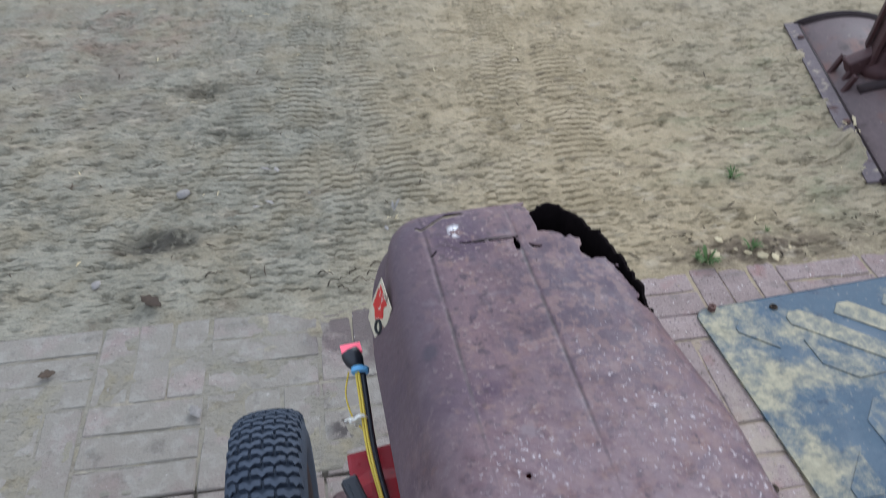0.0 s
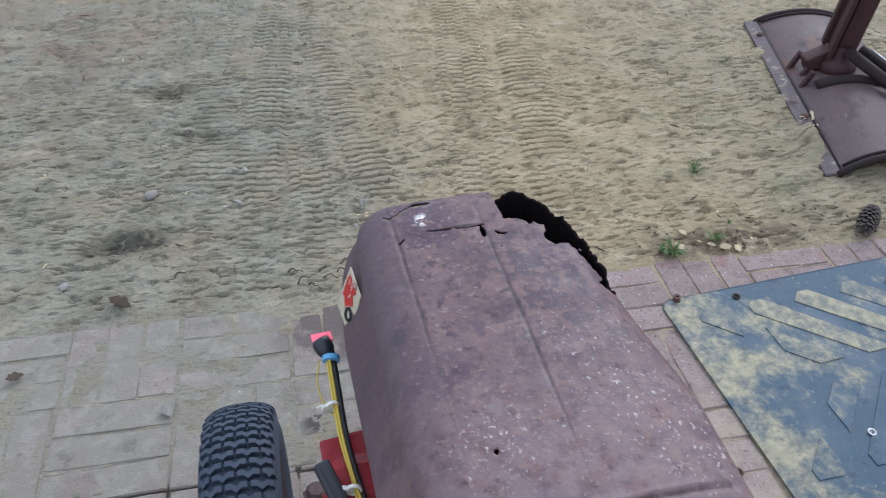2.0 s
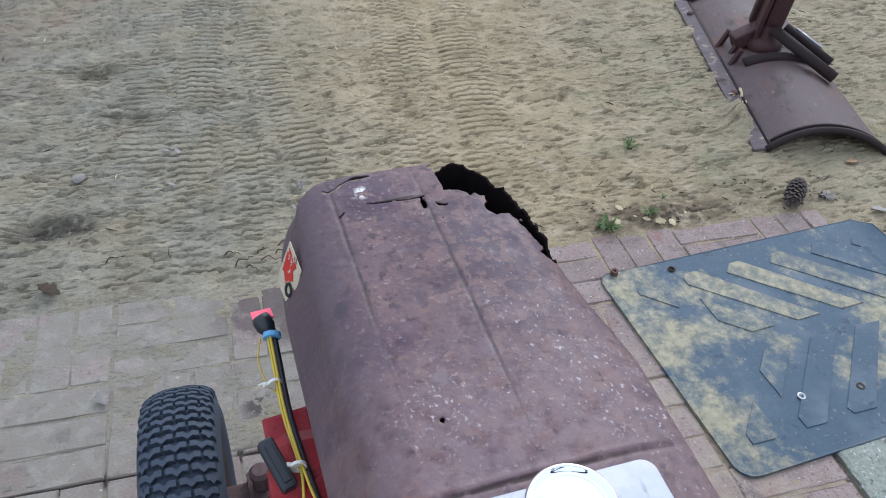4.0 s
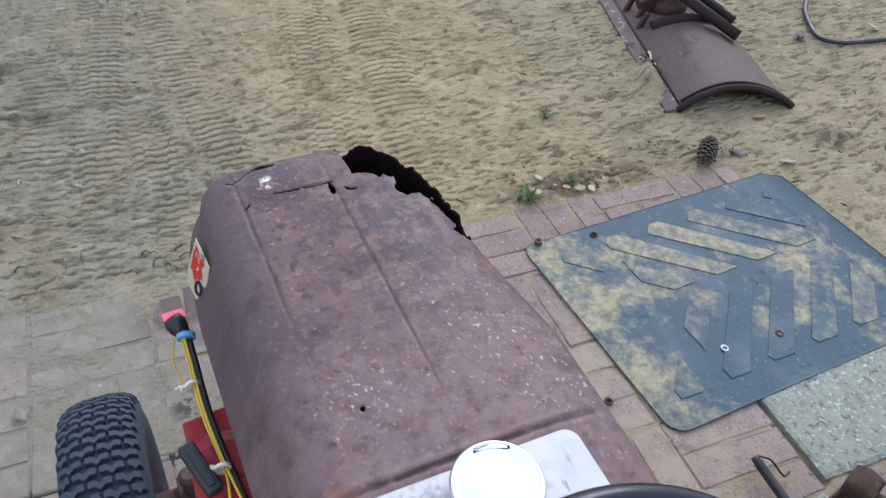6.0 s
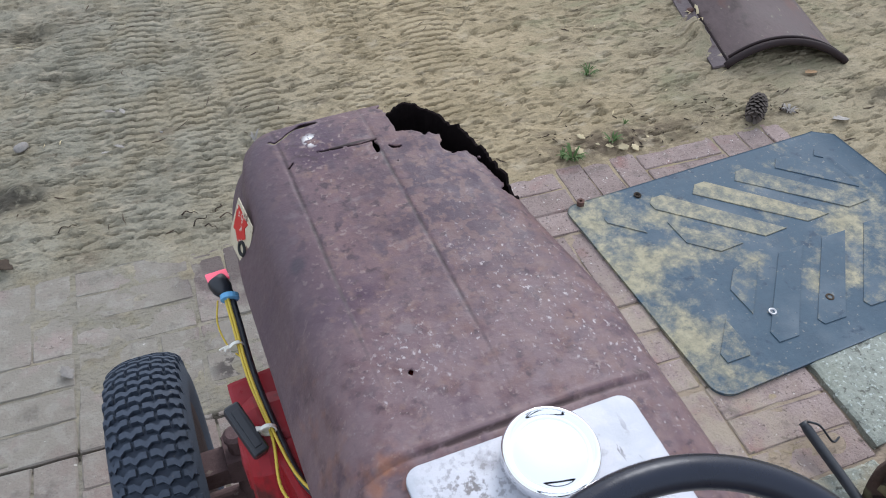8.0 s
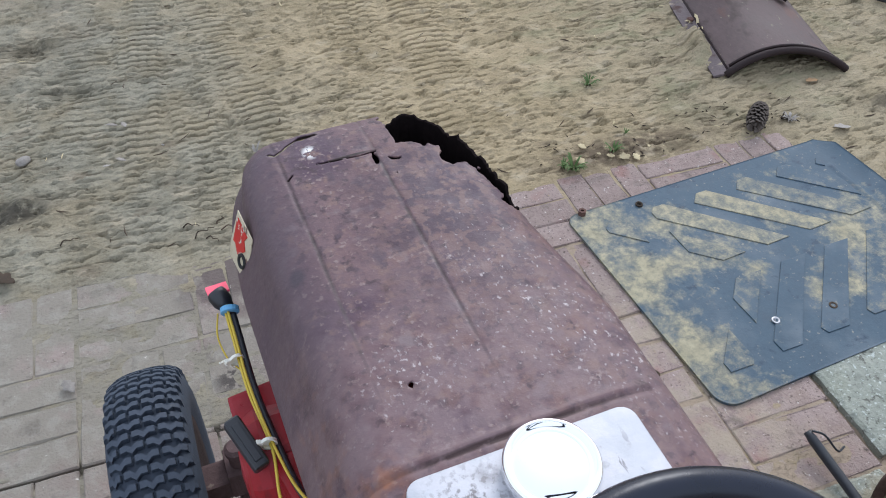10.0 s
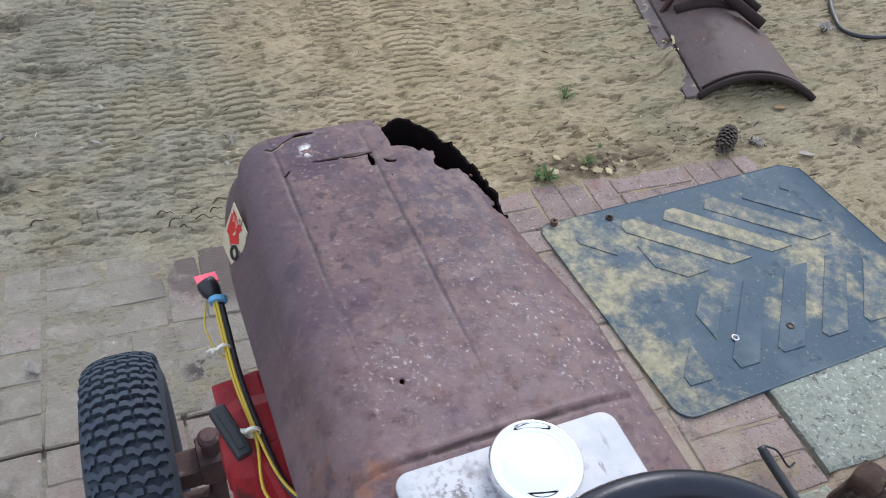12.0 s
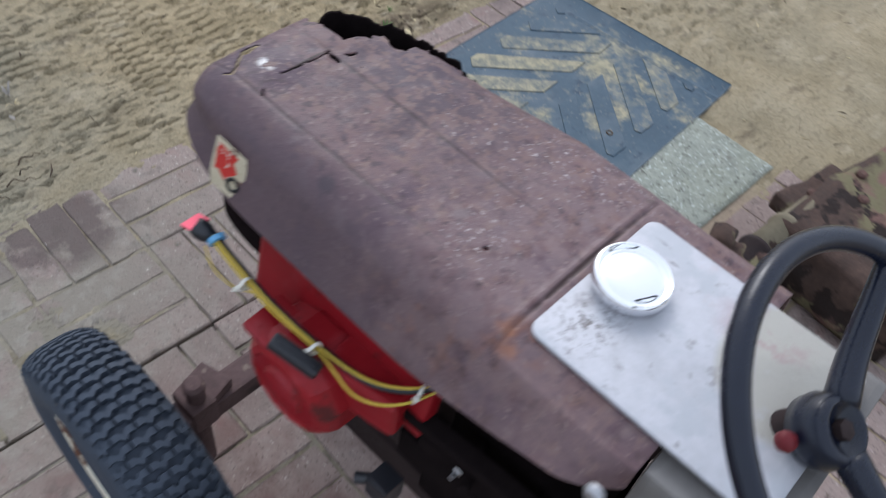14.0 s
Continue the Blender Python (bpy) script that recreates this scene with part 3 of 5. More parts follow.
def rough_field(x, y, seed, octaves=4):
    out, amp, k = 0 * x, 0.5, 1.0
    for o in range(octaves):
        out = out + amp * (lattice(x * k, y * k, seed + o) - 0.5)
        amp, k = amp * 0.55, k * 2.1
    return out


def soft(v, a, b):
    t = np.clip((v - a) / (b - a), 0, 1)
    return t * t * (3 - 2 * t)


def sheet(name, xs, ys, z, mat):
    """A grid mesh from its x and y lines and heights z[y, x]."""
    nx, ny = len(xs), len(ys)
    X, Y = np.meshgrid(xs, ys)
    co = np.stack([X, Y, z], -1).reshape(-1, 3)
    i = (np.arange(ny - 1)[:, None] * nx + np.arange(nx - 1)).ravel()
    faces = np.stack([i, i + 1, i + nx + 1, i + nx], -1)
    data = bpy.data.meshes.new(name)
    data.from_pydata(co, [], faces.tolist())
    data.polygons.foreach_set("use_smooth", [True] * len(data.polygons))
    data.materials.append(mat)
    return new(name, data)


# ---------------------------------------------------------------- ground
PAVED_FRONT, PAVED_RIGHT = 1.352, 1.425


def LANES(Y):
    """Middle line, half width, strength and seed of each wheel lane."""
    return ((-0.15 + 0.08 * (Y - 1.83), 0.062, 0.9, 5), (0.0 + 0.01 * (Y - 2.2), 0.055, 1.15, 6), (0.172 - 0.13 * (Y - 1.8), 0.055, 0.8, 3), (0.457 + 0.12 * (Y - 1.75), 0.078, 0.95, 7), (0.66 + 0.12 * (Y - 1.75), 0.07, 0.8, 8), (-0.29 + 0.03 * (Y - 1.4), 0.06, 0.35, 4), (-0.5 + 0.05 * (Y - 1.7), 0.09, 0.28, 9), (-0.8 + 0.05 * (Y - 1.7), 0.08, 0.22, 2))


def ground_height(X, Y):
    """Sand level, with wheel tracks pressed into it and a bed sunk under the paving."""
    wide = rough_field(X * 1.1, Y * 1.1, 3) * 0.035
    lumps = rough_field(X * 12, Y * 17, 11, 4) * 0.012
    crumbs = np.maximum(rough_field(X * 52, Y * 80, 23, 3), 0.04) * 0.028
    flakes = -0.011 * soft(-rough_field(X * 27, Y * 92, 87, 4), 0.18, 0.215) - 0.01 * soft(-rough_field(X * 17 + Y * 6, Y * 50 - X * 11, 187, 4), 0.205, 0.235)
    z = 0.004 + flakes + wide * soft(Y, 1.5, 2.4) + (lumps + crumbs) * (0.35 + 0.65 * soft(Y, 1.38, 1.5))
    # wheel lanes: middle line, half width, strength; the tread leaves thin grooves in staggered columns
    for centre, half, strength, seed in LANES(Y):
        inside = soft(half + 0.012 - np.abs(X - centre), 0, 0.02)
        worn = strength * soft(lattice(X * 4, Y * 2.4, seed * 7), 0.05, 0.42) * soft(lattice(X * 15, Y * 10, seed * 13), 0.1, 0.42) * soft(3.6 - Y, 0, 0.8) * (1 if seed in (7, 8) else 0.25 + 0.75 * soft(Y, 1.6, 1.9))
        across = (X - centre) / 0.027
        column = np.floor(across)
        shift = lattice(column * 3.7, column * 0 + seed, seed + 31)
        bow = np.abs(across - column - 0.5)
        wave = 0.005 * bow + 0.03 * shift + 0.014 * (lattice(X * 9, Y * 3, seed) - 0.5) + 0.008 * (lattice(X * 45, Y * 22, seed) - 0.5)
        groove = np.maximum(0, np.sin((Y + wave) * 2 * math.pi / 0.0295)) ** 5
        edge = (0.25 + 0.75 * soft(0.5 - bow, 0.0, 0.12)) * (0.25 + 0.75 * soft(lattice(X * 24, Y * 13, seed * 17), 0.3, 0.6))
        z = z * (1 - 0.85 * inside * np.minimum(worn, 1)) + inside * worn * (0.008 - 0.052 * groove * edge)
    # a scraped hollow with its spoil, and scattered clods
    for cx, cy, r, h in ((-0.5, 1.65, 0.06, -0.036), (-0.42, 1.66, 0.045, 0.018), (-0.4, 1.63, 0.03, -0.02), (-0.41, 2.385, 0.06, -0.022), (-0.36, 2.42, 0.04, 0.014), (-0.73, 2.47, 0.06, -0.02), (1.78, 1.39, 0.05, 0.016), (1.8, 1.33, 0.05, -0.018), (1.99, 1.42, 0.05, 0.014), (2.01, 1.37, 0.04, -0.014), (1.3, 1.44, 0.05, -0.012), (-0.36, 1.6, 0.03, 0.012), (-0.46, 1.41, 0.022, 0.012), (-0.3, 2.1, 0.05, -0.014), (-0.42, 2.2, 0.045, 0.012), (1.0, 1.42, 0.05, 0.012), (1.25, 1.47, 0.06, 0.014), (1.33, 1.62, 0.05, 0.01), (-0.75, 1.95, 0.05, 0.01)):
        z = z + h * np.exp(-(((X - cx) / r) ** 2 + ((Y - cy) / (0.7 * r)) ** 2)) * (0.6 + 0.8 * lattice(X * 40, Y * 40, 77))
    # sand heaped over the blade's lower edge
    bx, by = X - 1.447, Y - 1.6
    across, down = 0.9716 * bx - 0.2368 * by, 0.2368 * bx + 0.9716 * by
    for q, rq, hq in ((0.13, 0.05, 0.026), (0.2, 0.06, 0.03), (0.44, 0.03, 0.008), (0.75, 0.04, 0.008)):
        z = z + hq * np.exp(-(((across + 0.052) / 0.034) ** 2 + ((down - q) / rq) ** 2)) * (0.6 + 0.8 * lattice(X * 40, Y * 40, 71))
    # drifted sand thins out over the front bricks
    clean = 1 - 0.75 * soft(X, 0.4, 0.7)
    drift = clean * 0.05 * (lattice(X * 4, Y * 0 + 2.0, 41) - 0.5) + clean * 0.02 * (lattice(X * 17, Y * 17, 42) - 0.5)
    bed = -0.0036 + 0.0017 * soft(Y, 0.75, 1.15) * soft(-X, -0.3, 0.05) - 0.0014 * soft(Y, 1.15, 1.25) * (1 - clean) + 0.0045 * rough_field(X * 5, Y * 5, 61, 3) + 0.007 * rough_field(X * 16, Y * 16, 51, 4)
    # open joints, washed out along a course and round the slab
    bed = bed - 0.014 * np.exp(-(((Y - 0.908) / 0.007) ** 2)) * soft(0.45 - X, 0, 0.1) * (0.4 + 0.6 * lattice(X * 9, Y * 0, 91)) - 0.02 * np.exp(-(((X - 1.003) / 0.008) ** 2)) * soft(Y, 0.46, 0.48) * soft(0.88 - Y, 0, 0.02)
    over = np.minimum(soft(PAVED_FRONT + drift - Y, -0.015, 0.03), soft(PAVED_RIGHT + drift - X, -0.015, 0.03))
    rise = 0.3 + 0.7 * np.maximum(soft(Y, PAVED_FRONT, PAVED_FRONT + 0.07), soft(X, PAVED_RIGHT, PAVED_RIGHT + 0.07))
    # far off the ground lies even
    near = soft(X, -1.5, -1.3) * soft(-X, -2.8, -2.5) * soft(Y, 0.6, 0.9) * soft(-Y, -3.75, -3.4)
    z = 0.004 + (z - 0.004) * near
    return z * rise * (1 - over) + bed * over


def on_sand(x, y):
    """The sand's height at one place."""
    return float(ground_height(np.array([[x]]), np.array([[y]]))[0, 0])


def lines(*spans):
    """Grid lines over (from, to, step) stretches laid end to end, with far ones to the horizon."""
    out = [np.arange(a, b, s) for a, b, s in spans]
    lo, hi = spans[0][0], spans[-1][1]
    far = np.cumsum(0.08 * 1.45 ** np.arange(21))
    return np.concatenate([lo - far[::-1], *out, hi + far])


gx, gy = lines((-1.4, -0.5, 0.009), (-0.5, 0.85, 0.006), (0.85, 2.0, 0.0085), (2.0, 2.8, 0.013)), lines((-0.3, 0.5, 0.02), (0.5, 1.2, 0.009), (1.2, 1.4, 0.0034), (1.4, 2.45, 0.0021), (2.45, 2.5, 0.005), (2.5, 3.0, 0.007), (3.0, 3.8, 0.016))
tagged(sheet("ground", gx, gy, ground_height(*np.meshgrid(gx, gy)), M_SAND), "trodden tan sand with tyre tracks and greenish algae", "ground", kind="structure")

# ---------------------------------------------------------------- garden tractor
tractor = thing("garden_tractor", pose(0.18, 0.387, 0, 0, 0, 3), "old garden tractor with rusty brown hood and red engine", "tractor")
HC, HF, HR, HZ, HB = -0.011, 0.075, 0.05, 0.754, 0.672  # hood: middle, half the flat top, shoulder radius, top, lower edge
REAR, NOSE = -0.235, 0.311


def hood_section(s):
    """Across and height of the hood's skin, s from -1 (lower left edge) to 1 (lower right edge)."""
    turn = radians(65)
    arc, fall = HR * turn, HZ - 0.0025 - HR * (1 - math.cos(turn)) - HB
    side = fall / math.sin(turn)
    d = abs(s) * (HF + arc + side)
    if d < HF:
        u, drop = d, 0.0025 * (d / HF) ** 2
    elif d < HF + arc:
        a = (d - HF) / HR
        u, drop = HF + HR * math.sin(a), 0.0025 + HR * (1 - math.cos(a))
    else:
        q = d - HF - arc
        u, drop = HF + HR * math.sin(turn) + q * math.cos(turn), 0.0025 + HR * (1 - math.cos(turn)) + q * math.sin(turn)
    return HC + math.copysign(u, s), HZ - drop


HOLE = [(0.024, 0.243), (0.023, 0.29), (0.03, 0.34), (0.2, 0.34), (0.2, 0.15), (0.108, 0.118), (0.1, 0.138), (0.093, 0.16), (0.088, 0.184), (0.079, 0.192), (0.063, 0.196), (0.06, 0.207), (0.063, 0.227), (0.05, 0.235)]
SLITS = [[(-0.0026, 0.2375), (0.0004, 0.2373), (0.0005, 0.2193), (-0.0046, 0.2185)], [(0.0099, 0.2278), (0.0236, 0.2211), (0.0194, 0.2173), (0.0116, 0.2207)], [(-0.07, 0.289), (-0.062, 0.299), (-0.044, 0.298), (-0.04, 0.292), (-0.05, 0.29), (-0.06, 0.287)],
         [(0.009, 0.199), (0.0115, 0.205), (0.0135, 0.199)], [(-0.067, -0.032), (-0.063, -0.028), (-0.06, -0.031), (-0.063, -0.036)], [(0.092, 0.138), (0.1, 0.146), (0.104, 0.136), (0.097, 0.131)], [(-0.092, 0.228), (-0.087, 0.232), (-0.082, 0.236), (-0.087, 0.228)]]
CRACKS = [([(-0.0966, 0.2774), (-0.0909, 0.2721), (-0.0816, 0.2777), (-0.0721, 0.2862), (-0.0628, 0.2927)], 0.0017), ([(-0.0584, 0.2424), (-0.0375, 0.2393), (-0.0156, 0.2371), (0.0035, 0.2391)], 0.001)]


def along(line, x, y):
    """Distance to a broken line."""
    best = 1e9
    for (ax, ay), (bx, by) in zip(line, line[1:]):
        ex, ey = bx - ax, by - ay
        t = max(0, min(1, ((x - ax) * ex + (y - ay) * ey) / (ex * ex + ey * ey)))
        best = min(best, math.hypot(x - ax - t * ex, y - ay - t * ey))
    return best


def inside_of(outline, x, y):
    """Signed distance to an outline: minus inside."""
    best, odd = 1e9, False
    for (ax, ay), (bx, by) in zip(outline, outline[1:] + outline[:1]):
        ex, ey = bx - ax, by - ay
        t = max(0, min(1, ((x - ax) * ex + (y - ay) * ey) / (ex * ex + ey * ey + 1e-12)))
        best = min(best, math.hypot(x - ax - t * ex, y - ay - t * ey))
        if (ay > y) != (by > y) and x < ax + (y - ay) / (by - ay) * ex:
            odd = not odd
    return -best if odd else best


def rust_gap(p):
    """Negative where the skin has rusted through."""
    if p.z < 0.695:
        return 1.0
    jag = 0.006 * noise.noise(p * 70) + 0.004 * noise.noise(p * 190)
    d = inside_of(HOLE, p.x, p.y) + jag if p.x > 0.0 and p.y > 0.1 else 1.0
    for o in SLITS:
        if abs(o[0][0] - p.x) < 0.06 and abs(o[0][1] - p.y) < 0.05:
            d = min(d, inside_of(o, p.x, p.y) + 0.25 * jag)
    if p.y > 0.22 and p.x < 0.03:
        for line, half in CRACKS:
            d = min(d, along(line, p.x + 0.3 * jag, p.y) - half)
    return d


def hood_point(s, v):
    u, z = hood_section(s)
    # the nose rolls down and in
    k = max(0.0, (v - (NOSE - 0.06)) / 0.06)
    if k > 0:
        roll = 1 - math.sqrt(max(0, 1 - min(1, k) ** 2))
        z -= 0.02 * roll * min(1, max(0, (z - HB) / 0.05))
        u = HC + (u - HC) * (1 - 0.15 * roll)
    # the skirt draws in towards the nose
    k = max(0.0, (v - 0.15) / 0.16) * min(1, max(0, (abs(s) - 0.45) / 0.35))
    u = HC + (u - HC) * (1 - 0.15 * k * k)
    u += (v + 0.235) * (0.012 if s > 0 else -0.004)
    if s > 0:
        # the right shoulder flares towards the dash
        u += 0.02 * min(1, max(0, (u - HC - HF) / 0.035)) * min(1, max(0, (0.12 - v) / 0.12))
    z += 0.012 * (v + 0.235) / 0.5
    # pressed lines along the top, and the raised bead before the panel
    if v > -0.07:
        for line, end in ((-0.0855 - 0.018 * v, -0.03), (0.001 + 0.004 * v, -0.05)):
            fade = min(1, max(0, (v - end) / 0.06))
            z -= 0.0005 * fade * math.exp(-(((u - line) / 0.002) ** 2))
    if -0.125 < v < -0.07 and abs(u - HC) < 0.118:
        z += 0.0011 * math.exp(-(((v + 0.0925) / 0.003) ** 2)) - 0.0022 * math.exp(-(((v + 0.097) / 0.002) ** 2))
    if v < -0.098:
        # the panel behind the bead is set lower, inside a rolled rim
        rim = 0.109
        q = min(1, max(0, (rim - abs(u - HC)) / 0.006)) * min(1, (-0.098 - v) / 0.008)
        z -= (0.0008 + 0.02 * max(0.0, -0.1 - v)) * q
        z += 0.0015 * math.exp(-(((abs(u - HC) - rim - 0.004) / 0.004) ** 2))
    p = Vector((u, v, z))
    p.z += 0.0022 * noise.noise(Vector((u * 9, v * 6, 3.1))) + 0.0006 * noise.noise(Vector((u * 40, v * 40, 1)))
    return p


def hood_mesh():
    ns, nv = 280, 300
    bm = bmesh.new()
    grid = []
    for j in range(nv + 1):
        v = REAR + (NOSE - REAR) * j / nv
        row = []
        for i in range(ns + 1):
            s = -1 + 2 * i / ns
            p = hood_point(s, v)
            # the lower edge is cut up towards nose and rear on the left
            if s < -0.6:
                lift = max(0.0, (v - 0.2) / 0.105) ** 1.4 * 0.022 + max(0.0, (-0.03 - v) / 0.2) ** 1.3 * 0.052
                w = min(1, (-s - 0.6) / 0.4)
                p.z += lift * w
                tuck = max(0.0, (-0.185 - v) / 0.05)
                p.x += 0.03 * w * tuck * tuck
                p.z -= 0.012 * w * tuck * tuck
            row.append(bm.verts.new(p))
        grid.append(row)
    gap = {v: rust_gap(v.co) for row in grid for v in row}
    for j in range(nv):
        for i in range(ns):
            q = (grid[j][i], grid[j][i + 1], grid[j + 1][i + 1], grid[j + 1][i])
            if sum(gap[v] for v in q) > 0:
                bm.faces.new(q)
    for v in list(bm.verts):
        if not v.link_faces:
            bm.verts.remove(v)
    # draw the torn rims onto the outline of the gap
    for v in bm.verts:
        if gap[v] < 0.006 and v.is_boundary:
            for _ in range(2):
                g0 = rust_gap(v.co)
                gx_ = rust_gap(v.co + Vector((0.0005, 0, 0))) - g0
                gy_ = rust_gap(v.co + Vector((0, 0.0005, 0))) - g0
                n2 = gx_ * gx_ + gy_ * gy_
                if n2 > 1e-10 and abs(g0) < 0.006:
                    step = -g0 * 0.0005 / n2
                    move = Vector((gx_ * step, gy_ * step, 0))
                    v.co += move if move.length < 0.0035 else move.normalized() * 0.0035
    return bm


hood = part("hood", hood_mesh(), M_HOOD, tractor, "brown hood, rusted through at the nose, with lime flecks", True)
thick = hood.modifiers.new("thickness", "SOLIDIFY")
thick.thickness, thick.offset = 0.0016, -1

# nose below the hood: far side of the shell, and an added black backing
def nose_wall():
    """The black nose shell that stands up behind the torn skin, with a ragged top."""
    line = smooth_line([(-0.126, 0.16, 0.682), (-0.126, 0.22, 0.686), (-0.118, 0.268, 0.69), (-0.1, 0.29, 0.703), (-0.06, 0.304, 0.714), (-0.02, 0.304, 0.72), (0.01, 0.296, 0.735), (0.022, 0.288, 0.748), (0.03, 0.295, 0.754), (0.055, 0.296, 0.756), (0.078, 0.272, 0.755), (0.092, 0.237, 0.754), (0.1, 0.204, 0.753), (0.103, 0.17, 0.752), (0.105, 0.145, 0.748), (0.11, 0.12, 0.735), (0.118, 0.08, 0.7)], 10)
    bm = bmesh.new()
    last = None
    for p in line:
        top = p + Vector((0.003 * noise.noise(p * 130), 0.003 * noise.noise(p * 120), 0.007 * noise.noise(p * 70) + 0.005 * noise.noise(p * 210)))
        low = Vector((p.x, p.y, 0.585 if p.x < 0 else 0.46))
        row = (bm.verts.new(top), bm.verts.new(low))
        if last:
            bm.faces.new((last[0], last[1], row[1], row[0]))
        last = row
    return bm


# the shell's near black stands in for the unlit hollow
part("nose_shell", nose_wall(), M_SHADE_BLACK, tractor, "black nose shell with a ragged edge, the hollow's dark in its colour").modifiers.new("thickness", "SOLIDIFY").thickness = 0.003
# added sheet that makes the hole and cracks look dark inside
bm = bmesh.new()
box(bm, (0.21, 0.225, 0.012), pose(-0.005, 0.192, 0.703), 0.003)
part("heat_shield", bm, M_SHADE_BLACK, tractor, "black sheet added under the hood to darken its hole")

# decal: a lozenge on the shoulder, with a red arrow and a ring
dx_, dy_ = Vector((0.019, -0.039, 0.032)).normalized(), Vector((0.017, 0.017, 0.056)).normalized()
dn_ = dx_.cross(dy_).normalized()
dy_ = dn_.cross(dx_)
decal_at = Matrix.Translation(Vector((-0.141, 0.213, 0.711)) + 0.004 * dn_) @ Matrix((dx_, dy_, dn_)).transposed().to_4x4()


def flat(points, lift):
    bm = bmesh.new()
    plate_from(bm, points, lift, lift + 0.0009, decal_at)
    return bm


decal = part("decal", flat([(0.004, 0.034), (0.027, 0.004), (0.02, -0.008), (-0.004, -0.034), (-0.027, -0.006), (-0.022, 0.006)], -0.0004), M_CREAM, tractor, "peeling cream lozenge decal with red and black print")
part("print", flat([(0.003, 0.028), (0.018, 0.007), (0.01, 0.004), (0.009, -0.006), (-0.009, -0.007), (-0.01, 0.004), (-0.014, 0.007)], 0.0004), M_DRED, decal, "faded red arrow shape")
ring = bmesh.new()
tube(ring, [decal_at @ Vector((-0.001 + 0.0062 * math.cos(a * math.pi / 10), -0.0145 + 0.0062 * math.sin(a * math.pi / 10), 0.0008)) for a in range(20)], 0.0018, 6, True)
part("print", ring, M_INK, decal, "black ring")

# dash plate with the filler cap
bm = bmesh.new()
plate_from(bm, [(x, y) for x, y in rounded(0.178, 0.215, 0.012)], 0, 0.003, pose(-0.0095, -0.213, 0.7505, 1.5), 0.001)
part("dash_plate", bm, M_ALU, tractor, "scuffed bare aluminium plate with red stains", True)
cap = part("fuel_cap", lathe(bmesh.new(), [(0.0, 0.0), (0.027, 0.0), (0.031, 0.002), (0.0335, 0.006), (0.0345, 0.012), (0.034, 0.0165), (0.0322, 0.0185), (0.0312, 0.0186), (0.0302, 0.0175), (0.0285, 0.0144), (0.0268, 0.014), (0.0248, 0.0156), (0.0212, 0.0172), (0.0155, 0.0184), (0.008, 0.0191), (0.0, 0.0193)], pose(-0.001, -0.135, 0.754, 4, 0, 0), 64), M_CHROME, tractor, "polished chrome filler cap", True)
part("neck", lathe(bmesh.new(), [(0.024, 0), (0.024, 0.012)], pose(-0.001, -0.135, 0.745), 32), M_STEEL, cap)

# steering wheel
wheel_at = Matrix.Translation((-0.0136, -0.3355, 0.806)) @ Matrix.Rotation(radians(32), 4, "X")
steer = part("steering_wheel", tube(bmesh.new(), [wheel_at @ Vector((0.1325 * math.cos(a * math.pi / 48), 0.1325 * math.sin(a * math.pi / 48), 0)) for a in range(96)], 0.0095, 14, True), M_WHEEL, tractor, "glossy black rimmed steering wheel", True)
hub_z = -0.03
for a in (32, 256):
    c, s = math.cos(radians(a)), math.sin(radians(a))
    bm = bmesh.new()
    pts = [wheel_at @ Vector((r * c, r * s, z)) for r, z in ((0.128, -0.003), (0.095, -0.012), (0.055, -0.024), (0.02, hub_z))]
    tube(bm, smooth_line(pts, 5), lambda t: 0.0082 + 0.005 * t, 12)
    part("spoke", bm, M_WHEEL, steer, smooth=True)
part("hub", lathe(bmesh.new(), [(0.0, -0.012), (0.026, -0.012), (0.029, 0.0), (0.027, 0.014), (0.022, 0.02), (0.019, 0.02), (0.017, 0.014), (0.0, 0.012)], wheel_at @ pose(0, 0, hub_z - 0.012), 32), M_WHEEL, steer, smooth=True)
part("hub_nut", lathe(bmesh.new(), [(0.0, 0.0), (0.008, 0.0), (0.008, 0.01), (0.0, 0.012)], wheel_at @ pose(0, 0, hub_z - 0.002), 6), M_DARK, steer)
part("steering_column", rod(bmesh.new(), wheel_at @ Vector((0, 0, hub_z - 0.02)), wheel_at @ Vector((0, 0, -0.42)), 0.018), M_DARK, tractor, smooth=True)
part("knob", lathe(bmesh.new(), [(0, 0), (0.007, 0.001), (0.008, 0.006), (0.006, 0.011), (0, 0.012)], wheel_at @ pose(-0.034, 0.017, -0.05), 20), M_KNOB, tractor, "dark red plastic knob", True)

# engine
bm = bmesh.new()
box(bm, (0.15, 0.25, 0.22), pose(-0.005, 0.06, 0.46), 0.012)
box(bm, (0.12, 0.2, 0.08), pose(-0.005, 0.06, 0.33), 0.01)
for k in range(5):
    box(bm, (0.17, 0.012, 0.12), pose(-0.005, -0.02 + 0.034 * k, 0.5), 0.002)
engine = part("engine_block", bm, M_DARK, tractor, "dark greasy iron engine block")
bm = bmesh.new()
lathe(bm, [(0.0, 0.0), (0.064, 0.0), (0.067, 0.006), (0.066, 0.048), (0.062, 0.058), (0.054, 0.066), (0.047, 0.069), (0.044, 0.066), (0.03, 0.066), (0.026, 0.071), (0.0, 0.073)], Matrix.Translation((-0.128, 0.08, 0.537)) @ Matrix.Rotation(radians(-90), 4, "Y") @ Matrix.Rotation(radians(12), 4, "Z"), 12)
bmesh.ops.bevel(bm, geom=[e for e in bm.edges if len(e.link_faces) == 2 and e.calc_face_angle() > 0.4], offset=0.004, segments=2, affect="EDGES")
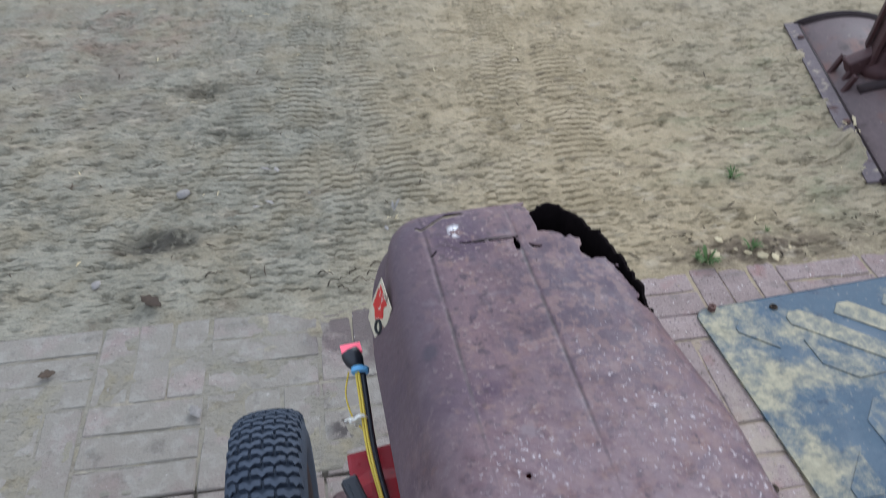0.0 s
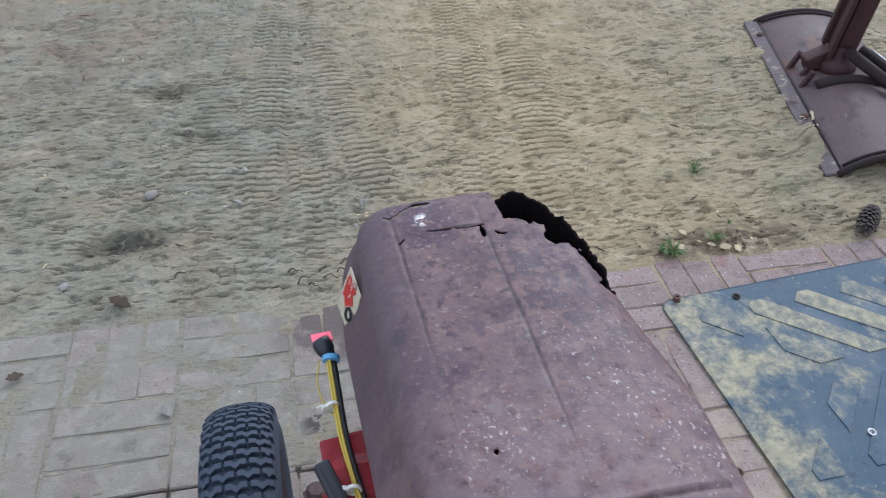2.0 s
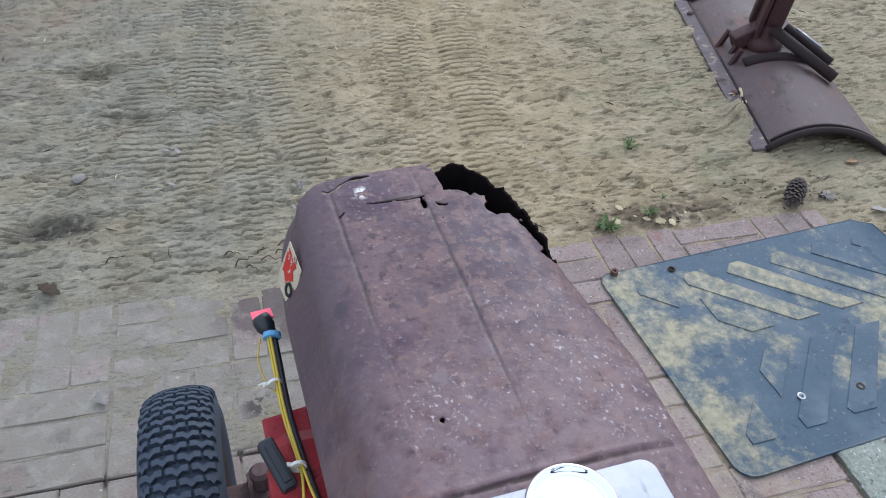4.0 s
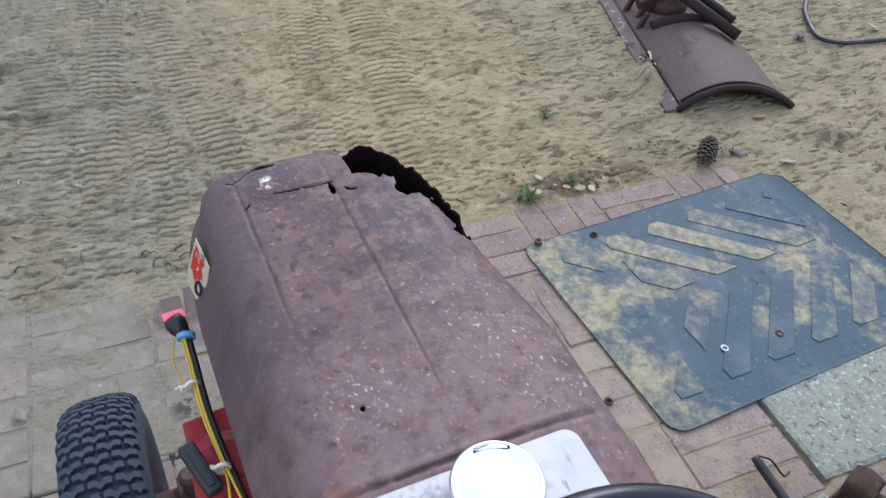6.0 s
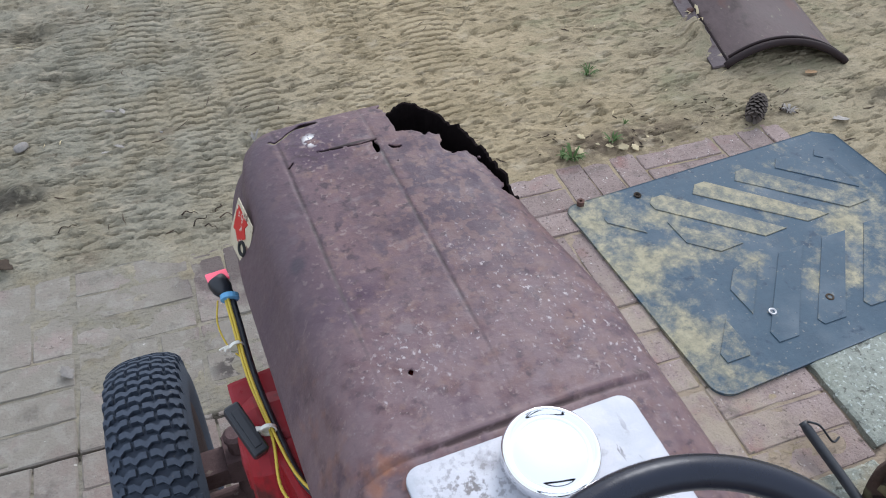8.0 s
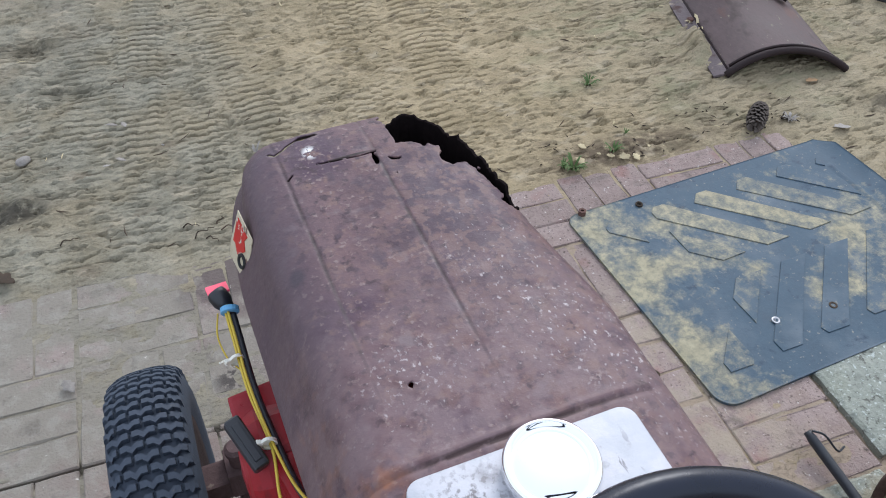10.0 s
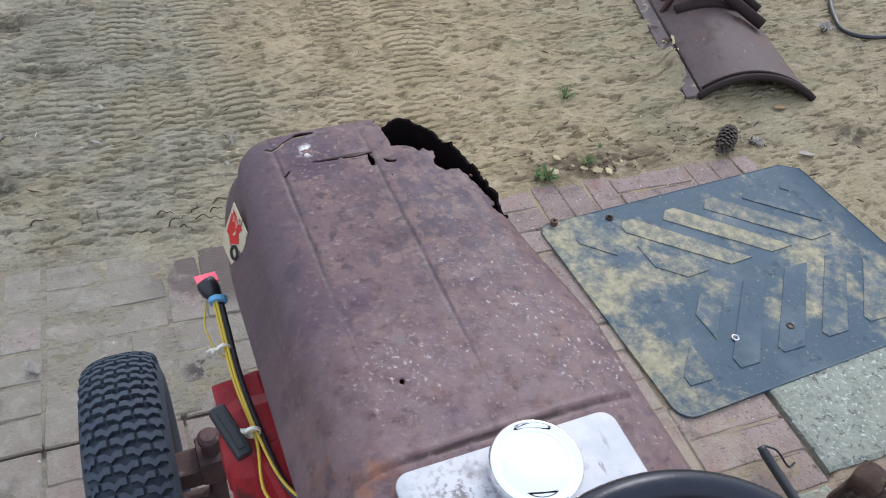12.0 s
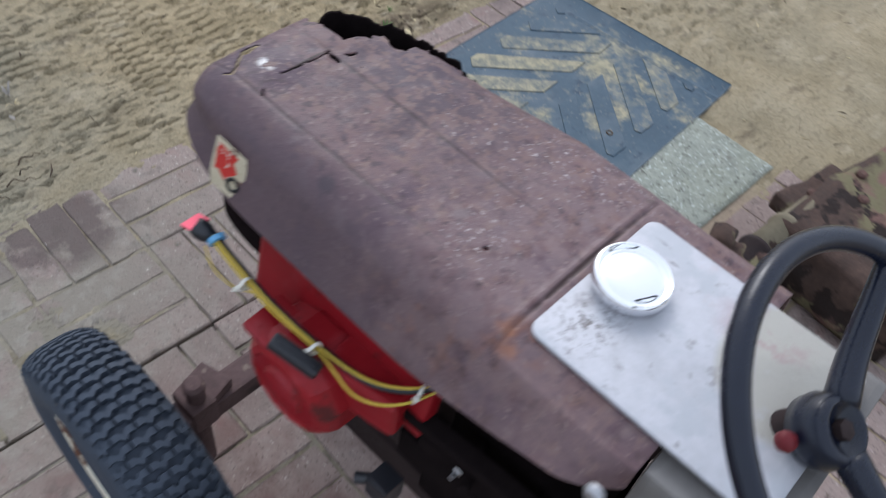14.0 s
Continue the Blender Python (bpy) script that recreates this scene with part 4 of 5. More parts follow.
box(bm, (0.05, 0.09, 0.056), pose(-0.14, 0.012, 0.572, 0, 0, 10), 0.012, 3)
part("blower_housing", bm, M_RED, engine, "faded red recoil starter housing")
bm = bmesh.new()
box(bm, (0.02, 0.25, 0.115), pose(-0.12, 0.07, 0.605, 0, 10, 0), 0.006)
box(bm, (0.13, 0.24, 0.012), pose(-0.05, 0.085, 0.655), 0.004)
part("engine_shroud", bm, M_RED, engine, "red sheet metal engine shroud")
bm = bmesh.new()
box(bm, (0.05, 0.045, 0.012), pose(-0.17, 0.118, 0.585, 6, -8, 0), 0.004)
box(bm, (0.006, 0.04, 0.06), pose(-0.148, 0.116, 0.556), 0.002)
part("starter_bracket", bm, M_RED, engine)
hand = Matrix.Translation((-0.189, 0.066, 0.61)) @ (Vector((0.026, -0.075, -0.03))).to_track_quat("Y", "Z").to_matrix().to_4x4()
bm = bmesh.new()
box(bm, (0.0155, 0.054, 0.015), hand, 0.0045, 3)
box(bm, (0.0075, 0.04, 0.003), hand @ pose(0, 0, 0.0078), 0.001)
part("starter_handle", bm, M_BLACK, engine, "black moulded pull handle")
bm = bmesh.new()
box(bm, (0.03, 0.03, 0.04), pose(-0.15, -0.03, 0.42), 0.004)
rod(bm, (-0.15, -0.02, 0.42), (-0.165, 0.0, 0.415), 0.007)
part("carburettor", bm, M_BLACK, engine)

# added boxes fill the dark space under the dash, its shade in their black
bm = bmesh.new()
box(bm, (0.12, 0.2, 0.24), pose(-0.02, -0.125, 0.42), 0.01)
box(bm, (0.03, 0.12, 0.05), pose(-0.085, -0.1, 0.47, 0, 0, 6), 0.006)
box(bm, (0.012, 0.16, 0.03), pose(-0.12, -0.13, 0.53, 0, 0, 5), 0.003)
part("gear_case", bm, M_SHADE_BLACK, tractor, "black block added to fill the dark space under the dash")
for u, v, z in ((-0.125, -0.1, 0.535), (-0.122, -0.17, 0.535), (-0.1, -0.07, 0.48)):
    part("bolt", lathe(bmesh.new(), [(0, 0), (0.006, 0), (0.006, 0.004), (0.003, 0.006), (0.003, 0.014), (0, 0.014)], Matrix.Translation((u, v, z)) @ Matrix.Rotation(radians(-90), 4, "Y"), 6), M_STEEL, tractor)

# frame rails and cross pieces
for u in (-0.068, 0.075):
    bm = bmesh.new()
    box(bm, (0.008, 0.86, 0.06), pose(u, -0.15, 0.285), 0.002)
    box(bm, (0.035, 0.86, 0.006), pose(u + 0.017, -0.15, 0.314), 0.002)
    part("frame_rail", bm, M_DARK, tractor)
# rods and bars in the same black that carries the shade
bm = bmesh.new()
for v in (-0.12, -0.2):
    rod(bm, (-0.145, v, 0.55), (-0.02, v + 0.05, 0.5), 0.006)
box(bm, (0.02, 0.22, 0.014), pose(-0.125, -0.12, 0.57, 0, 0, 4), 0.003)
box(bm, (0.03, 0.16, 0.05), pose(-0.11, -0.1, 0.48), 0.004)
part("control_linkage", bm, M_SHADE_BLACK, tractor)
bm = bmesh.new()
box(bm, (0.215, 0.1, 0.44), pose(-0.01, -0.287, 0.518), 0.008)
part("dash_tower", bm, M_GREY, tractor, "faded grey dash tower")
part("bolt", lathe(bmesh.new(), [(0, 0), (0.008, 0), (0.009, 0.004), (0.006, 0.008), (0, 0.009)], Matrix.Translation((-0.15, -0.222, 0.73)) @ Matrix.Rotation(radians(-90), 4, "Y"), 16), M_STEEL, tractor, "bright zinc bolt")

# front axle, kingpins and wheels
bm = bmesh.new()
box(bm, (0.4, 0.04, 0.035), pose(-0.06, 0.255, 0.275), 0.005)
box(bm, (0.06, 0.05, 0.02), pose(-0.19, 0.262, 0.298, 0, 0, 15), 0.004)
part("front_axle", bm, M_AXLE, tractor, "dark rusty front axle beam")


def tyre_mesh(R, w):
    h = w / 2
    return lathe(bmesh.new(), [(0.124, -h * 0.7), (0.134, -h * 0.8), (0.15, -h * 0.97), (0.172, -h), (R - 0.022, -h * 0.9), (R - 0.0125, -h * 0.76), (R - 0.0082, -h * 0.4), (R - 0.0072, 0), (R - 0.0082, h * 0.4), (R - 0.0125, h * 0.76), (R - 0.022, h * 0.9), (0.172, h), (0.15, h * 0.97), (0.134, h * 0.8), (0.124, h * 0.7)], None, 72)


def tread_mesh(R, w):
    """Staggered wavy lugs round the tyre."""
    h, rows, pitch, bm = w / 2, 80, 0.031, bmesh.new()
    da = 2 * math.pi / rows
    for k in range(rows):
        for c in range(-3, 4):
            mid = (c + 0.5 * (k % 2)) * pitch
            y0, y1 = max(mid - 0.0147, -h * 0.95), min(mid + 0.0147, h * 0.95)
            if y1 - y0 < 0.006:
                continue
            low, top = [], []
            for side in (-0.31, 0.31):
                for q in range(5):
                    y = y0 + (y1 - y0) * (0.0, 0.3, 0.5, 0.7, 1.0)[q]
                    bend = (0.14, 0.17, -0.16, 0.16, 0.14)[q]
                    r = R - 0.013 * (abs(y) / (h * 0.95)) ** 3
                    a = da * (k + bend + side)
                    low.append(bm.verts.new(((r - 0.0135) * math.cos(a), (r - 0.0135) * math.sin(a), y)))
                    a -= da * side * 0.2
                    yy = y + (0.0014 if q == 0 else -0.0012 if q == 4 else 0)
                    top.append(bm.verts.new((r * math.cos(a), r * math.sin(a), yy)))
            for q in range(4):
                bm.faces.new((top[q], top[q + 1], top[q + 6], top[q + 5]))
                bm.faces.new((low[q], low[q + 1], top[q + 1], top[q]))
                bm.faces.new((low[q + 5], low[q + 6], top[q + 6], top[q + 5]))
            bm.faces.new((low[0], low[5], top[5], top[0]))
            bm.faces.new((low[4], low[9], top[9], top[4]))
    return bm


def front_wheel(m):
    """Rim, tyre and hub of a front wheel about its own middle; the axle lies along z, the outer face to +z."""
    rim = bmesh.new()
    lathe(rim, [(0.0, 0.012), (0.03, 0.012), (0.05, 0.004), (0.1, 0.006), (0.116, 0.024), (0.124, 0.038), (0.134, 0.042), (0.135, 0.038), (0.128, 0.034), (0.12, -0.029), (0.13, -0.036), (0.128, -0.04), (0.116, -0.035), (0.11, 0.0), (0.0, 0.0)], m, 48)
    w = part("front_wheel", rim, M_WHITE, tractor, "cream painted steel rim, rust at its edge", True)
    # added dark disc that hides the cream rim from the inner side
    part("inner_dish", lathe(bmesh.new(), [(0.0, -0.034), (0.05, -0.036), (0.12, -0.044), (0.133, -0.046), (0.134, -0.042), (0.12, -0.038), (0.0, -0.03)], m, 40), M_DARK, w, "dark disc added to cover the inner side of the rim", True)
    t = tyre_mesh(TYRE, 0.105)
    t.transform(m)
    part("tyre", t, M_RUBBER, w, "black rubber tyre carcass", True)
    t = tread_mesh(TYRE, 0.102)
    t.transform(m)
    tagged(part("tread", t, M_RUBBER, w, "wavy turf tread lugs"), kind="stuff")
    part("hub_cap", lathe(bmesh.new(), [(0.026, 0.0), (0.026, 0.03), (0.02, 0.036), (0.0, 0.037)], m, 24), M_RUST, w, smooth=True)
    return w


TYRE = 0.212
AX = 0.252
front_wheel(Matrix.Translation((-0.3, AX + 0.006, TYRE - 0.002)) @ Matrix.Rotation(radians(-1), 4, "Z") @ Matrix.Rotation(radians(-90), 4, "Y"))
front_wheel(Matrix.Translation((0.205, AX + 0.006, TYRE - 0.002)) @ Matrix.Rotation(radians(90), 4, "Y"))
for u, d in ((-0.206, -1), (0.13, 1)):
    bm = bmesh.new()
    lathe(bm, [(0.0, 0.15), (0.012, 0.15), (0.012, 0.332), (0.0145, 0.334), (0.0145, 0.341), (0.01, 0.346), (0.0, 0.347)], pose(u, AX, 0), 20)
    rod(bm, (u, AX, 0.205), (u + d * 0.1, AX, 0.205), 0.011)
    box(bm, (0.038, 0.042, 0.05), pose(u, AX, 0.285), 0.006)
    part("spindle", bm, M_AXLE, tractor, "dark rusty steering spindle")
# wiring loom along the lower hood edge
loom = [(-0.172, 0.215, 0.638), (-0.172, 0.18, 0.625), (-0.172, 0.12, 0.612), (-0.166, 0.055, 0.603), (-0.158, 0.0, 0.604), (-0.138, -0.04, 0.618), (-0.1, -0.065, 0.63)]
harness = part("wiring_loom", tube(bmesh.new(), smooth_line([(x + 0.004, y, z) for x, y, z in loom], 8), 0.0036, 10), M_BLACK, tractor, "black sleeved wiring loom", True)
for off, sag in (((0.0, 0.0, 0.0062), -0.002), ((-0.0024, 0.0, 0.0022), 0.014)):
    pts = [Vector(p) + Vector(off) + Vector((-0.9, 0, -0.3)) * (sag if 3 < k < 6 else 0) for k, p in enumerate(loom)]
    part("wire", tube(bmesh.new(), smooth_line(pts, 8), 0.0015, 8), M_YELLOW, harness, "yellow insulated wire", True)
thin = [(-0.182, 0.21, 0.634), (-0.188, 0.19, 0.622), (-0.184, 0.165, 0.614), (-0.175, 0.145, 0.616)]
part("wire", tube(bmesh.new(), smooth_line(thin, 8), 0.0009, 6), M_YELLOW, harness, "thin yellow wire", True)
plug_at = Matrix.Translation((-0.174, 0.218, 0.64)) @ Matrix.Rotation(radians(115), 4, "Z") @ Matrix.Rotation(radians(60), 4, "Y")
part("connector", lathe(bmesh.new(), [(0.0, -0.016), (0.006, -0.016), (0.0074, -0.006), (0.0088, -0.003), (0.0102, 0.0), (0.0106, 0.008), (0.0094, 0.0125), (0.0085, 0.0135), (0.006, 0.0128), (0.0, 0.0122)], plug_at, 20), M_BLACK, harness, "black round connector", True)
bm = bmesh.new()
box(bm, (0.022, 0.003, 0.018), Matrix.Translation((-0.176, 0.232, 0.645)) @ pose(0, 0, 0, 75, 0, 4), 0.001)
part("tag", bm, M_PINK, harness, "bright pink plastic tag")
part("tape", lathe(bmesh.new(), [(0.007, -0.003), (0.0094, -0.0026), (0.0094, 0.0026), (0.007, 0.003)], Matrix.Translation((-0.17, 0.207, 0.637)) @ Matrix.Rotation(radians(82), 4, "Z") @ Matrix.Rotation(radians(70), 4, "Y"), 16), M_BLUE, harness, "light blue tape")
for p, a in (((-0.175, 0.155, 0.618), 10), ((-0.168, 0.06, 0.606), -6), ((-0.134, -0.046, 0.621), 20)):
    bm = bmesh.new()
    m = Matrix.Translation(Vector(p) + Vector((-0.002, 0, 0.003))) @ Matrix.Rotation(radians(a), 4, "Z")
    lathe(bm, [(0.0062, -0.0017), (0.0078, -0.0017), (0.0078, 0.0017), (0.0062, 0.0017), (0.0062, -0.0017)], m @ Matrix.Rotation(radians(90), 4, "X"), 18)
    box(bm, (0.0052, 0.0048, 0.0046), m @ pose(-0.0088, 0.0005, 0.003, 0, 20, 12), 0.001)
    box(bm, (0.009, 0.0026, 0.0012), m @ pose(-0.0125, 0.002, 0.004, 0, 25, 30), 0.0004)
    part("cable_tie", bm, M_TIE, harness, "white nylon cable tie")

# ---------------------------------------------------------------- rubber mat
MAT = pose(1.145, 0.957, 0.0025, 0, 0, 5)
mat = thing("rubber_mat", MAT, "slate-blue chevron rubber mat smeared with dried mud, on bricks", "mat")


def mud_at(x, y):
    """How much dried mud lies on the mat there."""
    blob = lambda cx, cy, rx, ry: math.exp(-(((x - cx) / rx) ** 2 + ((y - cy) / ry) ** 2))
    m = 0.2
    m += 0.34 * math.exp(-(((x + 0.36) / 0.12) ** 2)) * (0.75 + 0.4 * noise.noise(Vector((x * 7, y * 7, 0))))
    m += 0.3 * blob(-0.3, -0.17, 0.07, 0.09) + 0.4 * blob(-0.18, 0.06, 0.13, 0.05) + 0.3 * blob(-0.16, 0.2, 0.08, 0.05) + 0.45 * blob(-0.09, -0.02, 0.04, 0.03)
    m += 0.4 * blob(0.15, 0.0, 0.06, 0.05) + 0.35 * blob(0.28, 0.1, 0.06, 0.06) + 0.35 * blob(0.0, -0.12, 0.05, 0.05) + 0.35 * blob(0.2, -0.1, 0.03, 0.1) + 0.42 * blob(0.08, -0.14, 0.045, 0.09) + 0.3 * blob(0.33, -0.1, 0.04, 0.12)
    m += 0.3 * noise.noise(Vector((x * 6, y * 6, 4.2))) + 0.2 * noise.noise(Vector((x * 19, y * 19, 1.2)))
    return m


def mat_sheet():
    nx, ny = 150, 112
    bm = bmesh.new()
    rows = []
    for j in range(ny + 1):
        for i in range(nx + 1):
            x, y = -0.374 + 0.759 * i / nx, -0.279 + 0.574 * j / ny
            # draw the grid in at the rounded corners
            for cx, cy, r in ((-0.334, -0.239, 0.04), (-0.344, 0.265, 0.03)):
                dx, dy = x - cx, y - cy
                if dx < 0 and dy * cy > 0:
                    k = max(abs(dx), abs(dy)) / (math.hypot(dx, dy) + 1e-9)
                    x, y = cx + dx * k, cy + dy * k
            if x > 0.33:
                x = 0.33 + (x - 0.33) * (1 - 0.6 * max(0, (y - 0.255) / 0.04))
            z = 0.0035 + 0.0006 * noise.noise(Vector((x * 6, y * 6, 0))) + 0.012 * max(0, (x - 0.33) / 0.055) ** 2 + 0.0035 * math.exp(-(((x - 0.318) / 0.006) ** 2)) * (1 if y < 0.2 else 0)
            rows.append((x, y, z))
    edge = [(i, 0) for i in range(nx)] + [(nx, j) for j in range(ny)] + [(i, ny) for i in range(nx, 0, -1)] + [(0, j) for j in range(ny, 0, -1)]
    faces = [(j * (nx + 1) + i, j * (nx + 1) + i + 1, (j + 1) * (nx + 1) + i + 1, (j + 1) * (nx + 1) + i) for j in range(ny) for i in range(nx)]
    base = len(rows)
    rim = [j * (nx + 1) + i for i, j in edge]
    rows += [(rows[k][0] * 1.002, rows[k][1] * 1.002, rows[k][2] - 0.0048) for k in rim]
    faces += [(rim[k], rim[(k + 1) % len(rim)], base + (k + 1) % len(rim), base + k) for k in range(len(rim))]
    data = bpy.data.meshes.new("mat_sheet")
    data.from_pydata(rows, [], faces)
    at = data.attributes.new("mud", "FLOAT", "POINT")
    at.data.foreach_set("value", [mud_at(x, y) for x, y, _ in rows])
    return data


part("sheet", mat_sheet(), M_MAT, mat, "slate-blue rubber sheet with tan mud", True)


def clip_x(outline, lo, hi):
    """The part of a convex outline between two x."""
    for side, lim in ((1, lo), (-1, hi)):
        out = []
        for (ax, ay), (bx, by) in zip(outline, outline[1:] + outline[:1]):
            ia, ib = side * (ax - lim) >= 0, side * (bx - lim) >= 0
            if ia:
                out.append((ax, ay))
            if ia != ib:
                t = (lim - ax) / (bx - ax)
                out.append((lim, ay + t * (by - ay)))
        outline = out
        if len(outline) < 3:
            return []
    return outline


def rib(outline, mud):
    bm = bmesh.new()
    plate_from(bm, outline, 0.0015, 0.0058, None, 0.001)
    ob = part("rib", bm, M_MAT, mat)
    at = ob.data.attributes.new("mud", "FLOAT", "POINT")
    at.data.foreach_set("value", [mud + 0.12 * noise.noise(Vector((v.co.x * 20, v.co.y * 20, 1))) for v in ob.data.vertices])


for k in range(-2, 4):
    up = [(-0.074 + 0.121 * k, 0.215), (-0.05 + 0.121 * k, 0.241), (-0.022 + 0.121 * k, 0.241), (0.171 + 0.121 * k, 0.036), (0.11 + 0.121 * k, 0.034)]
    down = [(0.1 + 0.121 * k, -0.02), (0.165 + 0.121 * k, -0.022), (0.002 + 0.121 * k, -0.196), (-0.017 + 0.121 * k, -0.218), (-0.07 + 0.121 * k, -0.216), (-0.075 + 0.121 * k, -0.2)]
    for lo, hi in ((-0.31, -0.246), (-0.185, 0.305)):
        for outline, mud in ((clip_x(up, lo, hi), {-2: 0.48, -1: 0.55, 0: 0.6, 1: 0.45, 2: 0.3, 3: 0.25}[k]), (clip_x(down, lo, hi), {2: 0.45, 1: 0.36, 0: 0.26, -1: 0.22, -2: 0.4, 3: 0.3}[k])):
            if len(outline) > 2:
                rib(outline, mud)


# ---------------------------------------------------------------- slabs
def slab(m, w, d, label):
    bm = bmesh.new()
    nx, ny = 44, max(8, int(44 * d / w))
    vs = []
    for j in range(ny + 1):
        for i in range(nx + 1):
            x, y = w * (i / nx - 0.5), d * (j / ny - 0.5)
            e = min(0.5 * w - abs(x), 0.5 * d - abs(y))
            p = Vector((x * 60, y * 60, w * 9))
            vs.append(bm.verts.new((x + 0.002 * noise.noise(p) * (e < 0.01), y + 0.002 * noise.noise(p + Vector((9, 0, 0))) * (e < 0.01), 0.0022 * noise.noise(p * 1.6) - (0.004 if e < 0.002 else 0))))
    for j in range(ny):
        for i in range(nx):
            k = j * (nx + 1) + i
            bm.faces.new((vs[k], vs[k + 1], vs[k + nx + 2], vs[k + nx + 1]))
    rim = [e for e in bm.edges if e.is_boundary]
    low = bmesh.ops.extrude_edge_only(bm, edges=rim)
    for v in low["geom"]:
        if isinstance(v, bmesh.types.BMVert):
            v.co.z = -0.04
    ob = part("paving_slab", bm, M_SLAB, None, smooth=False)
    ob.matrix_world = m
    return tagged(ob, label, "paving slab", "slabs among the bricks")


slab(pose(1.2, 0.675, 0.004, 0, 0, 0.3), 0.385, 0.395, "pale grey exposed-aggregate slab, part under the rubber mat")
slab(pose(0.865, 0.26, 0.002, 0, 0, -0.4), 0.24, 0.395, "sandy exposed-aggregate slab set among bricks")

# ---------------------------------------------------------------- plough blade
BL = pose(1.447, 1.6, 0, 0, 0, -13.7)
blade = thing("grader_blade", BL, "brown steel grader blade lying on the sand", "blade")


def blade_skin():
    n, m = 24, 40
    bm = bmesh.new()
    rows = []
    for j in range(m + 1):
        row = []
        for i in range(n + 1):
            a = -1 + 2 * i / n
            x = 0.153 + 0.172 * a
            z = 0.012 + 0.058 * (1 - a * a) ** 0.9
            row.append(bm.verts.new((x, 0.98 * j / m + 0.02 * (1 - a * a) * (1 - 2 * j / m), z)))
        rows.append(row)
    for a, b in zip(rows, rows[1:]):
        for i in range(n):
            bm.faces.new((a[i], a[i + 1], b[i + 1], b[i]))
    return bm


skin = part("mouldboard", blade_skin(), M_BLADE, blade, "curved worn steel skin", True)
skin.modifiers.new("thickness", "SOLIDIFY").thickness = 0.006
bm = bmesh.new()
box(bm, (0.046, 0.985, 0.008), pose(-0.035, 0.492, 0.013, 0, -12, 0), 0.002)
part("cutting_edge", bm, M_EDGE, blade, "scoured purplish steel cutting edge")
# dark bar drawn along the crease between skin and cutting edge
part("seam", rod(bmesh.new(), (-0.014, 0.01, 0.018), (-0.014, 0.98, 0.018), 0.005, 8), M_DARK, blade, "dark bar along the crease beside the cutting edge", True)
for y in (0.0, 0.98):
    bm = bmesh.new()
    pts = [Vector((0.153 + 0.175 * a, y + 0.02 * (1 - a * a) * (1 if y < 0.5 else -1), 0.012 + 0.058 * (1 - a * a) ** 0.9)) for a in np.linspace(-1, 1, 25)]
    tube(bm, pts, 0.0105, 8)
    inner = 1 if y < 0.5 else -1
    tube(bm, [p + Vector((0, 0.022 * inner, 0.003)) for p in pts[1:-1]], 0.0045, 8)
    part("end_rib", bm, M_DARK, blade, "dark thick end rib", True)
for y in (0.3, 0.86):
    part("bolt", lathe(bmesh.new(), [(0, 0), (0.011, 0), (0.011, 0.006), (0.006, 0.009), (0, 0.009)], pose(-0.03, y, 0.018, 0, -8, 0), 12), M_RUST, blade)
bm = bmesh.new()
pts = [Vector((0.153 + 0.17 * a, 0.44, 0.014 + 0.061 * (1 - a * a) ** 0.9)) for a in np.linspace(-0.7, 1.0, 19)]
tube(bm, pts, lambda q: 0.019 - 0.008 * q, 8)
part("back_rib", bm, M_DARK, blade, "dark bent bar across the blade", True)
lean = Matrix.Translation((0.1, 0.56, 0.09)) @ pose(0, 0, 0, 4, 5, -12)
bm = bmesh.new()
box(bm, (0.055, 0.07, 0.66), lean @ pose(0.03, 0, 0.33), 0.006)
part("mast", bm, M_FRAME, blade, "dark red upright box mast")
bm = bmesh.new()
box(bm, (0.014, 0.095, 0.6), lean @ pose(-0.012, -0.004, 0.3), 0.004)
box(bm, (0.012, 0.03, 0.5), lean @ pose(-0.03, 0.03, 0.28), 0.003)
part("side_bar", bm, M_FRAME, blade, "rusty flat bar along the mast")
bm = bmesh.new()
lathe(bm, [(0, 0), (0.05, 0), (0.058, 0.012), (0.058, 0.035), (0.045, 0.05), (0.03, 0.055), (0.03, 0.09), (0, 0.09)], pose(0.12, 0.535, 0.05), 24)
box(bm, (0.09, 0.05, 0.05), pose(0.06, 0.55, 0.09, 0, -25, 10), 0.006)
part("pivot", bm, M_FRAME, blade, "dark rusty swivel bracket", True)
for a, b, r in (((0.12, 0.5, 0.14), (0.285, 0.335, 0.062), 0.018), ((0.2, 0.585, 0.11), (0.325, 0.46, 0.05), 0.014), ((0.21, 0.53, 0.13), (0.28, 0.46, 0.1), 0.004)):
    part("brace", rod(bmesh.new(), a, b, r), M_DARK if r > 0.01 else M_STEEL, blade, "dark round brace" if r > 0.01 else "thin grey rod", smooth=True)
for y, u, z in ((0.47, 0.012, 0.045), (0.6, 0.01, 0.05), (0.53, 0.03, 0.06)):
    bm = bmesh.new()
    box(bm, (0.014, 0.016, 0.08), pose(u, y, z, 8, 18, 10), 0.003)
    part("lug", bm, M_FRAME, blade)

# ---------------------------------------------------------------- hose on the sand
HOSE = [(x, y, on_sand(x, y) + 0.011) for x, y in ((3.0, 2.9), (2.62, 2.5), (2.317, 2.128), (2.221, 2.02), (2.15, 1.91), (2.128, 1.85), (2.14, 1.81), (2.18, 1.79), (2.26, 1.777), (2.6, 1.74), (3.4, 1.7))]
bm = bmesh.new()
tube(bm, smooth_line(HOSE, 10), 0.0075, 10)
